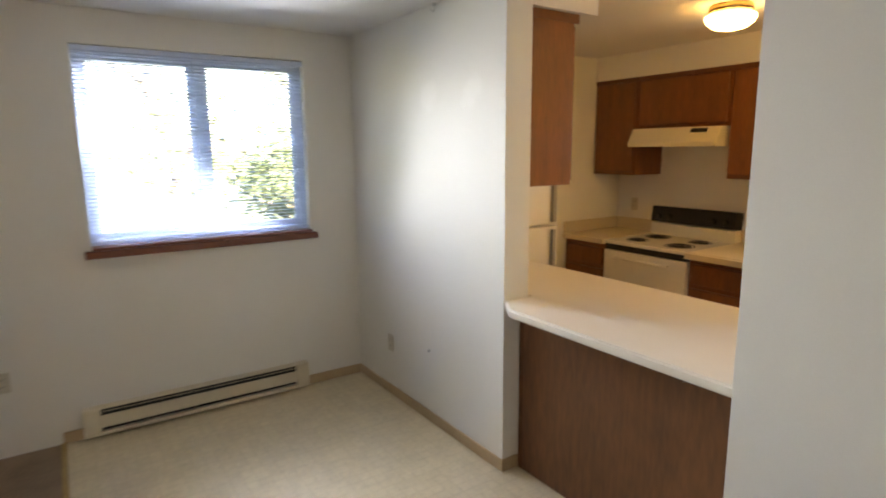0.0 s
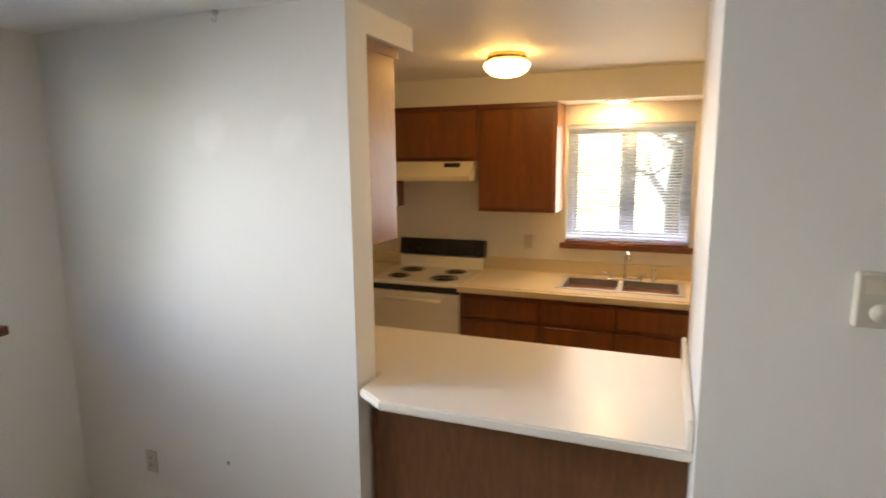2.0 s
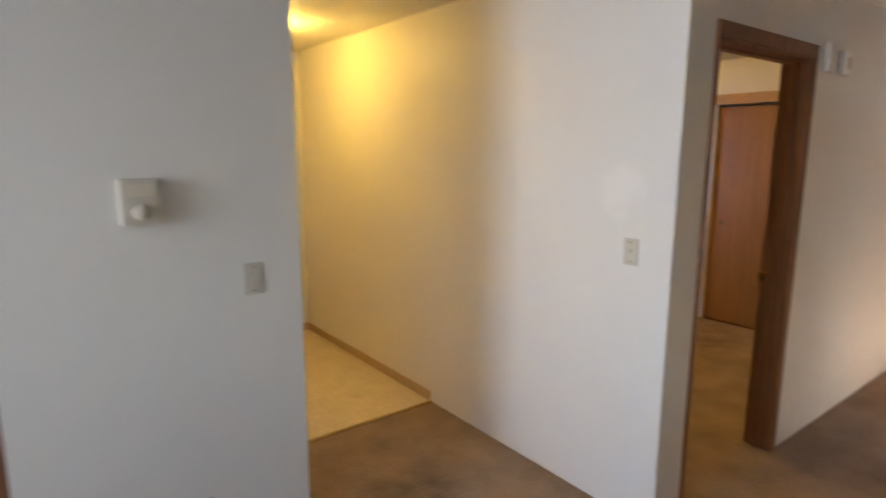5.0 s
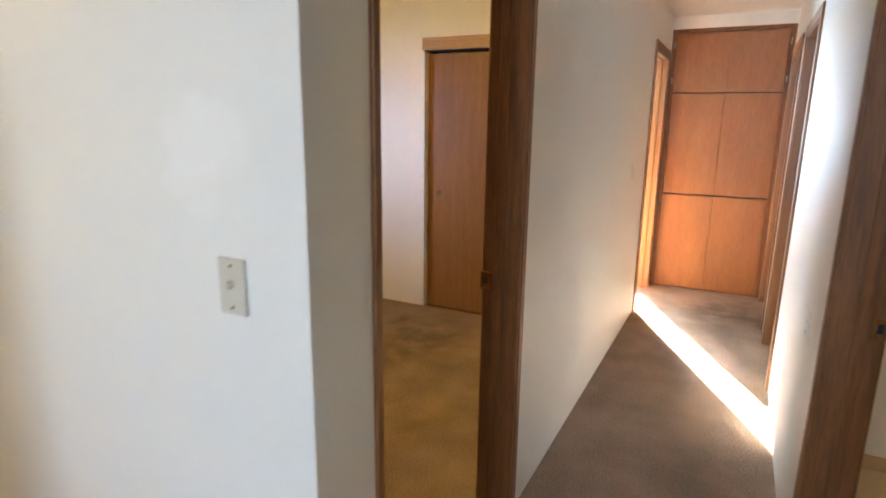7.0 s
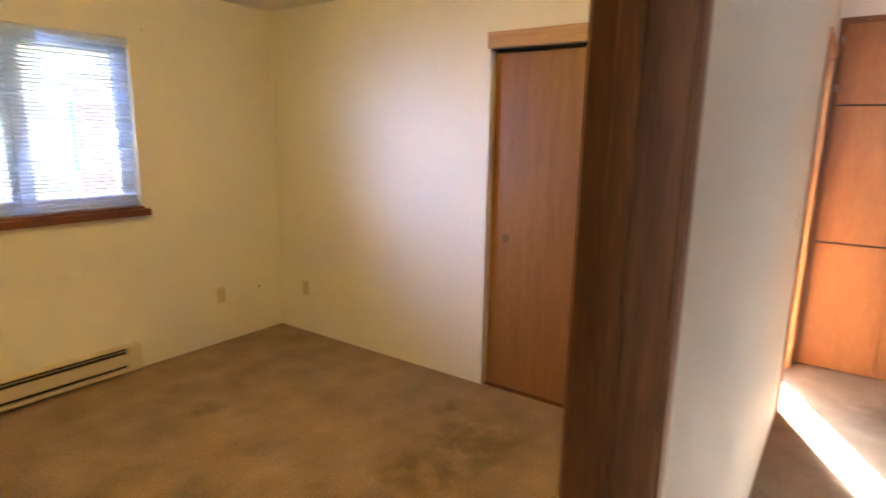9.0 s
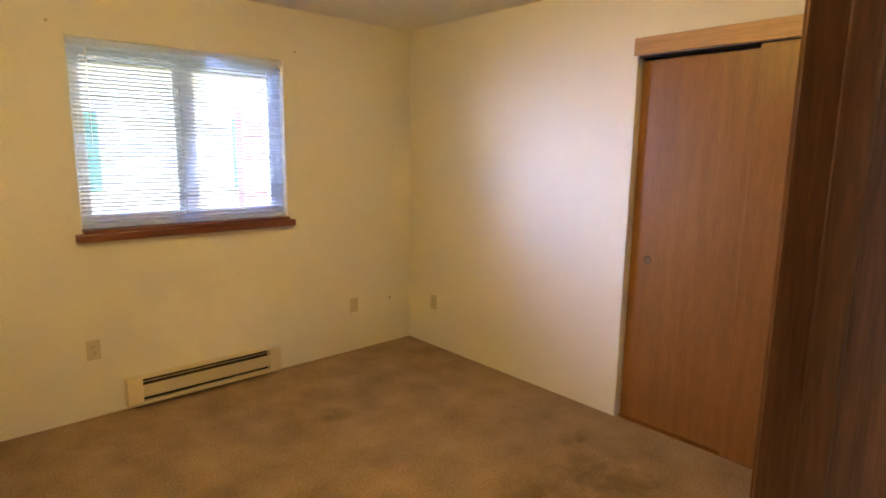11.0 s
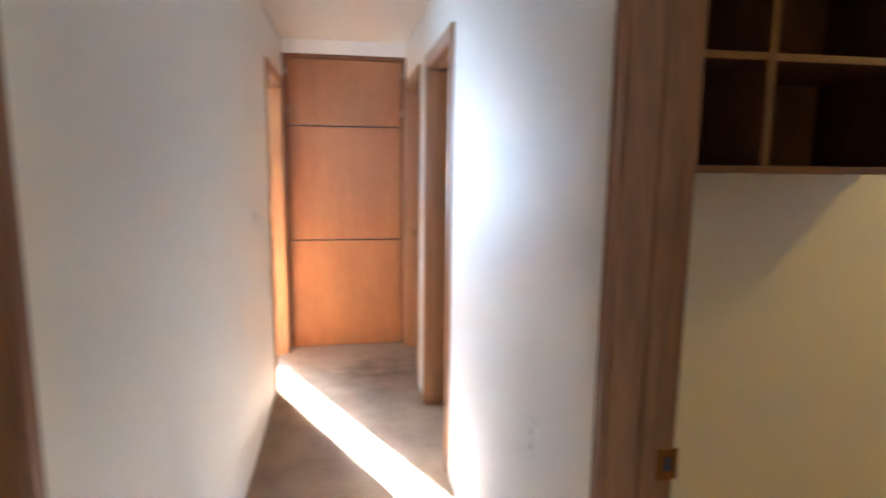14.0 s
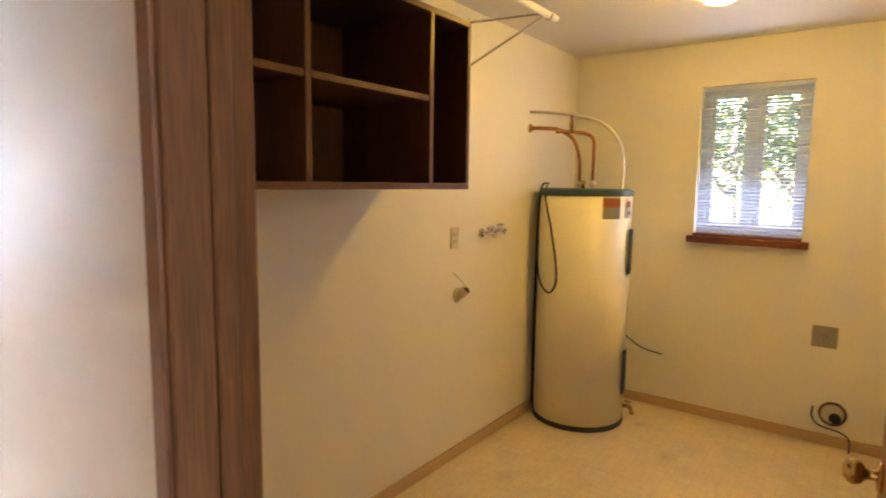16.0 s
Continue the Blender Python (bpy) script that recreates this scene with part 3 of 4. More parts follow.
window("window_6", (8.2, (R2W[0] + R2W[1]) / 2, R2W[2]), -90, R2W[1] - R2W[0], R2W[3] - R2W[2], "bare white vinyl window facing the sun", False)

# ---- heaters ----


def heater(place, turn, length, label):
    """Electric baseboard heater. Local x along the wall, y into the room."""
    t = thing("baseboard_heater", label, "heater", place, turn, group="baseboard heaters")
    L, d, z0, z1 = length / 2, 0.066, 0.022, 0.190
    part("back_plate", boxes((-L, L, 0.0, 0.012, z0, z1 - 0.008)), HEAT, t)
    part("top_cover", soft_box(-L, L, 0.0, d - 0.004, z1 - 0.008, z1, 0.002, 1), HEAT, t)
    part("bottom_lip", soft_box(-L, L, 0.012, d, z0, z0 + 0.022, 0.003, 1), HEAT, t)
    part("end_cap", soft_box(-L, -L + 0.085, 0.012, d, z0 + 0.022, z1 - 0.008, 0.003, 1), HEAT, t)
    part("end_cap", soft_box(L - 0.085, L, 0.012, d, z0 + 0.022, z1 - 0.008, 0.003, 1), HEAT, t)
    part("front_panel", soft_box(-L + 0.085, L - 0.085, d - 0.008, d - 0.001, z0 + 0.048, z1 - 0.044, 0.003, 1), HEAT, t)
    # Plain dark box: element plus the shade inside the slots, put in as colour.
    part("heating_element", boxes((-L + 0.09, L - 0.09, 0.0125, 0.040, z0 + 0.024, z1 - 0.012)), DARK, t, "plain dark box for heating element and slot shade")
    part("grille_rod", tubes(((-L + 0.085, d - 0.010, z1 - 0.025), (L - 0.085, d - 0.010, z1 - 0.025), 0.002), seg=6), HEAT, t)
    return t


heater((XW, 0.585, 0), -90, 1.36, "cream enamel electric baseboard heater under the dining window")
heater((3.175, YN, 0), 180, 0.96, "cream enamel electric baseboard heater on bedroom carpet")

# ---- wall plates ----


def plate(kind, place, turn, label, mat_=None):
    """A wall plate; local y points into the room."""
    t = thing({"outlet": "wall_outlet", "switch": "light_switch", "blank": "phone_jack", "large": "dryer_outlet"}[kind], label,
              {"outlet": "outlet", "switch": "switch", "blank": "phone jack", "large": "outlet"}[kind], place, turn, group="wall plates")
    w, h = (0.035, 0.0575) if kind != "large" else (0.064, 0.064)
    mt = mat_ or PLASTIC
    part("cover_plate", soft_box(-w, w, 0, 0.006, -h, h, 0.003, 2), mt, t)
    if kind == "outlet":
        for z in (-0.02, 0.02):
            f = part("receptacle", soft_box(-0.016, 0.016, 0.004, 0.009, z - 0.0135, z + 0.0135, 0.004, 2), mt, t)
            for x in (-0.006, 0.006):
                part("slot", boxes((x - 0.0012, x + 0.0012, 0.0085, 0.0095, z - 0.003, z + 0.006)), DARK, f)
    elif kind == "switch":
        part("toggle", soft_box(-0.005, 0.005, 0.004, 0.018, -0.002, 0.012, 0.002, 1), mt, t)
        for z in (-0.042, 0.042):
            part("screw", tubes(((0, 0.005, z), (0, 0.0075, z), 0.0035), seg=8), BRASS, t)
    elif kind == "large":
        part("receptacle", tubes(((0, 0.004, 0), (0, 0.011, 0), 0.032), seg=24), GREYP, t)
        for x, z in ((-0.012, 0.006), (0.012, 0.006), (0, -0.012)):
            part("slot", boxes((x - 0.002, x + 0.002, 0.0105, 0.0115, z - 0.006, z + 0.006)), DARK, t)
    else:
        part("jack", boxes((-0.006, 0.006, 0.005, 0.0085, -0.006, 0.006)), DARK, t)
    return t


S, Nn, E_, W_ = 180, 0, 90, -90   # turn for plates on walls whose face looks south, north, west, east
plate("outlet", (-3.01, 1.70, 0.372), S, "ivory duplex outlet on the white dining wall")
plate("outlet", (XW, -0.44, 0.43), W_, "ivory duplex outlet on the dining window wall")
plate("switch", (0.180, 1.54, 1.178), S, "ivory toggle switch below the thermostat")
plate("outlet", (-0.045, 1.54, 0.34), S, "ivory duplex outlet low on the grey-shaded wall")
plate("switch", (XE, 0.953, 1.210), E_, "ivory toggle switch beside the bedroom doorway")
plate("outlet", (-1.73, KN, 1.165), S, "ivory duplex outlet over the kitchen counter")
plate("outlet", (-3.10, KN, 1.155), S, "ivory duplex outlet behind the stove")
plate("outlet", (4.295, YN, 0.36), S, "ivory duplex outlet by the bedroom corner")
plate("blank", (4.63, YN, 0.365), S, "small ivory telephone jack by the bedroom corner", PAINT)
plate("outlet", (2.555, YN, 0.40), S, "ivory duplex outlet beside the bedroom heater")
plate("outlet", (BX, 3.975, 0.355), E_, "ivory duplex outlet on the bedroom closet wall")
plate("outlet", (LX, -2.267, 1.243), E_, "ivory duplex outlet above the washer hookup")
plate("large", (2.178, LY, 0.657), Nn, "grey square dryer outlet on the laundry wall", GREYP)
plate("outlet", (3.22, HS, 0.80), Nn, "painted duplex outlet on the hall wall", PAINT)
plate("switch", (4.98, HN, 1.2), S, "painted toggle switch near the hall end", PAINT)

# thermostat
t = thing("thermostat", "beige wall thermostat with round dial", "thermostat", (-0.165, 1.54, 1.472), S)
part("housing", soft_box(-0.056, 0.056, 0, 0.034, -0.072, 0.072, 0.005, 2), PLASTIC, t)
part("dial", tubes(((0.0, 0.03, -0.03), (0, 0.046, -0.03), 0.026, 0.022), seg=24), PLASTIC, t, "round ivory dial", True)
part("scale_window", boxes((-0.038, 0.038, 0.033, 0.0352, 0.018, 0.055)), HEAT, t, "pale temperature scale")

# smoke detector
t = thing("smoke_detector", "round white plastic smoke detector high on wall", "smoke detector", (-0.070, 1.54, 2.402), S)
part("base", lathe([(0, 0), (0.072, 0), (0.074, 0.014), (0, 0.014)], pose(0, 0, 0, -90, 0, 0)), WHITEP, t, "", True)
part("cover", lathe([(0.062, 0.014), (0.064, 0.030), (0.05, 0.042), (0.03, 0.045), (0.028, 0.042), (0, 0.042)], pose(0, 0, 0, -90, 0, 0)), WHITEP, t, "", True)
for i in range(6):
    part("vent_slot", boxes((-0.02, 0.02, 0.0425, 0.0432, -0.016 + i * 0.006, -0.0135 + i * 0.006)), GREYP, t)

# small wall boxes in the hall
t = thing("door_chime", "small white door chime box high on hall wall", "door chime", (3.086, HN, 2.085), S)
part("cover", soft_box(-0.055, 0.055, 0, 0.035, -0.06, 0.06, 0.006, 2), WHITEP, t)
part("grille", boxes((-0.03, 0.03, 0.0345, 0.036, -0.03, 0.03)), PLASTIC, t)
t = thing("smoke_detector", "white smoke alarm on the hall wall near ceiling", "smoke detector", (2.885, HN, 2.10), S)
part("base", soft_box(-0.045, 0.045, 0, 0.03, -0.075, 0.075, 0.008, 2), PAINT, t)
part("button", tubes(((0, 0.028, -0.03), (0, 0.034, -0.03), 0.01), seg=12), WHITEP, t)

# ---- ceiling lamps ----


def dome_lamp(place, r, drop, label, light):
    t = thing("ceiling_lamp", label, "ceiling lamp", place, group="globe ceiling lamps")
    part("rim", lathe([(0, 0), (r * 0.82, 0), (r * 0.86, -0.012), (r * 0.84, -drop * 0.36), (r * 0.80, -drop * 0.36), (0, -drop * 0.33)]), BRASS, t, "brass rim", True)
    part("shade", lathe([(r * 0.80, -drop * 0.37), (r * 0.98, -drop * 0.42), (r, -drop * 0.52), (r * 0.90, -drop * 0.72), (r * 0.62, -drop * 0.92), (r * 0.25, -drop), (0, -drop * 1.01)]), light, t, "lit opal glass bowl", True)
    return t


dome_lamp((-1.595, 3.12, H), 0.134, 0.132, "lit opal glass bowl lamp on kitchen ceiling", BULB_K)
dome_lamp((0.98, 3.28, H), 0.10, 0.18, "lit opal glass globe lamp on entry ceiling", BULB_E)
dome_lamp((2.62, -2.56, H), 0.09, 0.125, "lit opal glass bowl lamp on laundry ceiling", BULB_L)
# Unseen lamp at a guessed spot, inferred from warm light on the walls.
dome_lamp((3.05, 2.2, H), 0.135, 0.17, "unseen opal glass bowl lamp inferred on bedroom ceiling", BULB_B)
# Made-up fill lamp: brightens the door leaf and jamb off the hall.
dome_lamp((4.55, -1.35, H), 0.11, 0.15, "added unseen bowl lamp that brightens the open hall door", FILL_H)
t = thing("soffit_light", "lit round downlight under the kitchen soffit", "downlight", (-1.05, 4.12, 2.239))
part("trim_ring", lathe([(0.085, 0), (0.09, -0.006), (0.07, -0.010), (0.062, -0.004)]), WHITEP, t, "", True)
part("lens", lathe([(0.062, -0.004), (0.05, -0.016), (0.025, -0.022), (0, -0.023)]), BULB_S, t, "lit glass lens", True)

# ---- kitchen ----
structure("soffit", boxes((-3.29, 1.0, 3.98, KN, 2.239, H)), PAINT, "painted soffit above the kitchen cabinets", "soffit")
structure("soffit_2", boxes((XW, -1.83, 1.86, 2.31, 2.335, H)), PAINT, "painted soffit over the peninsula cabinet", "soffit")


def base_cabinet(x0, x1, label, drawers, doors):
    """A base unit with its face at y = 3.65; drawers and doors are counts side by side."""
    t = thing("base_cabinet", label, "cabinet", ((x0 + x1) / 2, 3.65, 0), group="kitchen base cabinets")
    w = (x1 - x0) / 2 - 0.001
    part("body", boxes((-w, w, 0.0, KN - 3.65 - 0.002, 0.10, 0.884)), CAB, t)
    part("toe_kick", boxes((-w, w, 0.06, 0.08, 0.0, 0.10)), DARK, t)

    def fronts(n, z0, z1, nm):
        for i in range(n):
            a, b = -w + 0.022 + i * (2 * w - 0.022) / n, -w + (i + 1) * (2 * w - 0.022) / n
            f = part(nm, soft_box(a, b, -0.019, -0.001, z0, z1, 0.003, 1), CAB, t)
            part("finger_pull", soft_box(a, b, -0.022, -0.019, z1 - 0.012, z1 - 0.002, 0.001, 1), CAB_H, f)
    if drawers:
        fronts(drawers, 0.695, 0.845, "drawer_front")
        fronts(drawers if doors == 0 else doors, 0.13, 0.665, "door")
    return t


base_cabinet(-3.288, -2.842, "red-brown wooden base cabinet beside the stove", 1, 1)
base_cabinet(-2.077, -1.475, "red-brown wooden drawer base beside the stove", 1, 1)
base_cabinet(-1.475, -0.475, "red-brown wooden sink base with false drawer fronts", 2, 2)
base_cabinet(-0.475, 0.30, "red-brown wooden base cabinet past the sink", 2, 2)

t = thing("kitchen_countertop", "tan laminate countertop with sink cutout and backsplash", "countertop", (0, 0, 0.884))
SX0, SX1, SY0, SY1 = -1.385, -0.555, 3.76, 4.195
part("top", boxes((-2.078, SX0, 3.625, KN - 0.001, 0, 0.042), (SX1, 0.30, 3.625, KN - 0.001, 0, 0.042), (SX0, SX1, 3.625, SY0, 0, 0.042), (SX0, SX1, SY1, KN - 0.001, 0, 0.042)), LAM_T, t)
part("nosing", soft_box(-2.078, 0.30, 3.618, 3.576, -0.002, 0.040, 0.003, 2), LAM_T, t)
part("backsplash", soft_box(-2.078, 0.30, KN - 0.021, KN - 0.001, 0.042, 0.142, 0.004, 1), LAM_T, t)
t = thing("kitchen_countertop", "short tan laminate countertop by the stove", "countertop", (0, 0, 0.884))
part("top", soft_box(-3.289, -2.838, 3.60, KN - 0.001, 0, 0.042, 0.004, 2), LAM_T, t)
part("backsplash", soft_box(-3.289, -2.838, KN - 0.021, KN - 0.001, 0.0425, 0.142, 0.004, 1), LAM_T, t)
part("backsplash", soft_box(-3.289, -3.27, 3.61, KN - 0.0215, 0.0425, 0.142, 0.004, 1), LAM_T, t)

# sink
t = thing("kitchen_sink", "double-bowl stainless steel sink set in counter", "sink", ((SX0 + SX1) / 2, (SY0 + SY1) / 2, 0.926))
wx, wy = (SX1 - SX0) / 2 + 0.012, (SY1 - SY0) / 2 + 0.012
bm = bmesh.new()
for r in ((-wx, wx, -wy, -wy + 0.045), (-wx, wx, wy - 0.085, wy), (-wx, -wx + 0.04, -wy + 0.045, wy - 0.085), (wx - 0.04, wx, -wy + 0.045, wy - 0.085), (-0.02, 0.02, -wy + 0.045, wy - 0.085)):
    box(bm, *r, 0.001, 0.006)
part("rim", bm, STEEL, t)
for x0, x1 in ((-wx + 0.04, -0.02), (0.02, wx - 0.04)):
    bm = bmesh.new()
    y0, y1, zb = -wy + 0.045, wy - 0.085, -0.17
    top = [bm.verts.new(p) for p in ((x0, y0, 0.005), (x1, y0, 0.005), (x1, y1, 0.005), (x0, y1, 0.005))]
    bot = [bm.verts.new(p) for p in ((x0 + 0.02, y0 + 0.02, zb), (x1 - 0.02, y0 + 0.02, zb), (x1 - 0.02, y1 - 0.02, zb), (x0 + 0.02, y1 - 0.02, zb))]
    for i in range(4):
        bm.faces.new((top[i], bot[i], bot[(i + 1) % 4], top[(i + 1) % 4]))
    bm.faces.new(bot)
    bmesh.ops.solidify(bm, geom=bm.faces[:], thickness=0.0015)
    bw = part("bowl", bm, STEEL, t)
    part("drain", lathe([(0, zb + 0.004), (0.03, zb + 0.004), (0.042, zb + 0.001), (0.042, zb - 0.02), (0, zb - 0.02)], pose((x0 + x1) / 2, 0, 0)), CHROME, bw, "", True)

# faucet
t = thing("kitchen_faucet", "chrome gooseneck faucet with two handles and sprayer", "faucet", (-0.955, 4.155, 0.932))
part("base_plate", soft_box(-0.125, 0.125, -0.026, 0.026, 0, 0.012, 0.006, 2), CHROME, t, "", True)
part("spout", pipe([(0, 0, 0.01), (0, 0, 0.10), (0, -0.002, 0.175), (0.012, -0.04, 0.215), (0.03, -0.09, 0.205), (0.038, -0.12, 0.165)], 0.0105), CHROME, t, "", True)
for x in (-0.10, 0.10):
    h = part("handle", tubes(((x, 0, 0.01), (x, 0, 0.042), 0.016, 0.012), ((x, 0, 0.038), (x + math.copysign(0.055, x), -0.012, 0.052), 0.007, 0.009)), CHROME, t, "chrome lever handle", True)
part("sprayer", lathe([(0, 0), (0.02, 0), (0.017, 0.02), (0.012, 0.045), (0.016, 0.075), (0.013, 0.095), (0, 0.097)], pose(0.205, 0, 0)), CHROME, t, "chrome side sprayer", True)

# stove
t = thing("electric_stove", "white electric range with black backguard and coil burners", "stove", (-2.458, 3.635, 0))
part("body", soft_box(-0.378, 0.378, 0.02, 0.69, 0.03, 0.895, 0.004, 1), ENAMEL, t)
part("cooktop", soft_box(-0.379, 0.379, -0.012, 0.69, 0.895, 0.922, 0.006, 2), ENAMEL, t)
part("oven_door", soft_box(-0.372, 0.372, -0.018, 0.019, 0.235, 0.845, 0.006, 2), ENAMEL, t)
# Dark box stands for shade in the recess above the oven door.
part("gap", boxes((-0.374, 0.374, 0.0, 0.0195, 0.848, 0.893)), DARK, t)
part("oven_handle", tubes(((-0.24, -0.05, 0.795), (0.24, -0.05, 0.795), 0.011), ((-0.23, -0.05, 0.795), (-0.23, -0.016, 0.795), 0.008), ((0.23, -0.05, 0.795), (0.23, -0.016, 0.795), 0.008)), ENAMEL, t, "white bar handle", True)
part("storage_drawer", soft_box(-0.372, 0.372, -0.012, 0.019, 0.045, 0.222, 0.006, 2), ENAMEL, t)
bm = boxes((-0.378, 0.378, 0.60, 0.69, 0.922, 1.02))
part("backguard", bm, ENAMEL, t)
bm = soft_box(-0.379, 0.379, 0.585, 0.69, 1.02, 1.155, 0.004, 1)
bmesh.ops.rotate(bm, cent=(0, 0.69, 1.02), matrix=Matrix.Rotation(radians(-8), 3, "X"), verts=bm.verts[:])
cp = part("control_panel", bm, BLACK, t, "black glass control panel")
for x in (-0.30, -0.20, 0.20, 0.30):
    part("control_knob", tubes(((x, 0.598, 1.085), (x, 0.575, 1.082), 0.020, 0.017), seg=18), BLACK, cp, "", True)
for x, y, r in ((-0.19, 0.17, 0.075), (-0.19, 0.44, 0.092), (0.19, 0.17, 0.098), (0.19, 0.44, 0.075)):
    b = part("burner", lathe([(r + 0.016, 0.924), (r + 0.012, 0.927), (r, 0.921), (r * 0.5, 0.912), (0, 0.911)], pose(x, y, 0)), COIL, t, "black drip pan", True)
    pts = [(x + (0.018 + (r - 0.022) * k / 44) * math.cos(k * 0.571), y + (0.018 + (r - 0.022) * k / 44) * math.sin(k * 0.571), 0.929) for k in range(45)]
    part("coil", pipe(pts, 0.0042, 6), COIL, b, "black spiral heating coil", True)

# hood
t = thing("range_hood", "almond enamel range hood under the wall cabinet", "range hood", (-2.445, KN, 1.672))
bm = bmesh.new()
prof = [(0, 0), (-0.49, 0), (-0.49, 0.035), (-0.43, 0.145), (0, 0.145)]
L = [bm.verts.new((-0.379, y, z)) for y, z in prof]
R = [bm.verts.new((0.379, y, z)) for y, z in prof]
bm.faces.new(L)
bm.faces.new(R[::-1])
for i in range(5):
    bm.faces.new((L[i], R[i], R[(i + 1) % 5], L[(i + 1) % 5]))
bmesh.ops.recalc_face_normals(bm, faces=bm.faces[:])
bmesh.ops.bevel(bm, geom=bm.edges[:], offset=0.003, segments=2, affect="EDGES")
part("shell", bm, ALMOND, t)
bm = soft_box(-0.065, 0.065, -0.003, 0.003, -0.016, 0.016, 0.001, 1)
bm.transform(pose(0.22, -0.447, 0.118, -28, 0, 0))
part("switch_panel", bm, DARK, t, "dark switch panel")


def wall_cabinet(name, x0, x1, z0, z1, y0, y1, doors, label):
    """A wall unit with flat doors on the face at y0."""
    t = thing(name, label, "cabinet", ((x0 + x1) / 2, y1, z0), group="kitchen wall cabinets")
    w, d, h = (x1 - x0) / 2 - 0.001, y1 - y0 - 0.001, z1 - z0
    part("body", boxes((-w, w, -d, -0.001, 0, h)), CAB, t)
    part("top_rail", soft_box(-w, w, -d - 0.012, -d - 0.001, h - 0.034, h, 0.002, 1), CAB_H, t)
    n = doors
    for i in range(n):
        a, b = -w + 0.02 + i * (2 * w - 0.02) / n, -w + (i + 1) * (2 * w - 0.02) / n
        f = part("door", soft_box(a, b, -d - 0.021, -d - 0.002, 0.022, h - 0.042, 0.003, 1), CAB, t)
        part("finger_pull", soft_box(a, b, -d - 0.024, -d - 0.021, 0.024, 0.034, 0.001, 1), CAB_H, f)
    return t


wall_cabinet("wall_cabinet", -3.288, -2.842, 1.437, 2.238, 3.98, KN, 1, "red-brown wooden wall cabinet in the kitchen corner")
wall_cabinet("wall_cabinet", -2.84, -2.044, 1.818, 2.238, 3.98, KN, 1, "short red-brown wall cabinet above the range hood")
wall_cabinet("wall_cabinet", -2.042, -1.448, 1.437, 2.238, 3.98, KN, 1, "red-brown wooden wall cabinet beside the window")
wall_cabinet("wall_cabinet", -0.36, 0.28, 1.437, 2.238, 3.98, KN, 1, "red-brown wall cabinet past the kitchen window")
t = thing("peninsula_wall_cabinet", "red-brown wooden cabinet hung behind the white wall", "cabinet", (-2.35, 1.861, 1.478))
part("body", boxes((-0.44, 0.485, 0.0, 0.315, 0, 0.855)), CAB, t)
part("top_rail", soft_box(0.4855, 0.493, 0.0, 0.345, 0.81, 0.855, 0.002, 1), CAB_H, t)
for a, b in ((-0.43, 0.015), (0.025, 0.475)):
    part("door", soft_box(a, b, 0.317, 0.336, 0.02, 0.80, 0.003, 1), CAB, t)

# peninsula
t = thing("peninsula_counter", "cream laminate peninsula top with clipped corner", "countertop", (0, 0, 0.884))
bm = bmesh.new()
prof = [(-1.818, 1.86), (-1.818, 1.70), (-1.69, 1.612), (-0.577, 1.612), (-0.577, 2.51), (-2.6, 2.51), (-2.6, 1.87), (-1.818, 1.87)]
prof = prof[1:]
lo = [bm.verts.new((x, y, 0.0)) for x, y in prof]
hi = [bm.verts.new((x, y, 0.042)) for x, y in prof]
bm.faces.new(lo[::-1])
tf = bm.faces.new(hi)
for i in range(len(prof)):
    bm.faces.new((lo[i], lo[(i + 1) % len(prof)], hi[(i + 1) % len(prof)], hi[i]))
bmesh.ops.recalc_face_normals(bm, faces=bm.faces[:])
bmesh.ops.bevel(bm, geom=[e for e in bm.edges if abs(e.verts[0].co.z - e.verts[1].co.z) < 1e-6], offset=0.008, segments=3, affect="EDGES")
part("top", bm, LAM, t)
part("backsplash", soft_box(-0.597, -0.5775, 1.615, 2.51, 0.0425, 0.145, 0.004, 1), LAM, t)
t = thing("peninsula_cabinet", "walnut veneer peninsula base under the cream counter", "cabinet", (-1.19, 1.80, 0))
part("back_panel", boxes((-0.605, 0.613, 0.0, 0.02, 0.0, 0.882)), PANEL, t)
part("corner_strip", soft_box(-0.628, -0.605, -0.004, 0.02, 0.0, 0.882, 0.002, 1), PANEL, t)
part("body", boxes((-0.605, 0.613, 0.0205, 0.64, 0.10, 0.882)), CAB, t)
for i in range(2):
    part("door", soft_box(-0.59 + i * 0.605, 0.0 + i * 0.605, 0.642, 0.66, 0.13, 0.85, 0.003, 1), CAB, t)

# refrigerator
t = thing("refrigerator", "white two-door refrigerator in the kitchen alcove", "refrigerator", (-3.12, 2.62, 0))
part("body", soft_box(-0.36, 0.30, -0.38, 0.38, 0.03, 1.66, 0.008, 2), ENAMEL, t)
for z0, z1 in ((0.08, 1.095), (1.11, 1.655)):
    d = part("door", soft_box(0.305, 0.365, -0.38, 0.38, z0, z1, 0.012, 3), ENAMEL, t)
    part("gasket", boxes((0.3, 0.306, -0.37, 0.37, z0 + 0.01, z1 - 0.01)), GREYP, d)
    part("door_handle", soft_box(0.365, 0.395, 0.30, 0.335, (z1 - 0.40) if z0 < 0.5 else z0 + 0.02, z1 - 0.02 if z0 < 0.5 else z0 + 0.32, 0.006, 2), GREYP, d, "dark grey handle")

# hook by the ceiling
t = thing("ceiling_hook", "small bent metal hook where wall meets ceiling", "hook", (-2.42, 1.692, 2.425))
part("screw_plate", tubes(((0, 0, 0), (0, 0, 0.014), 0.012), seg=12), STEEL, t)
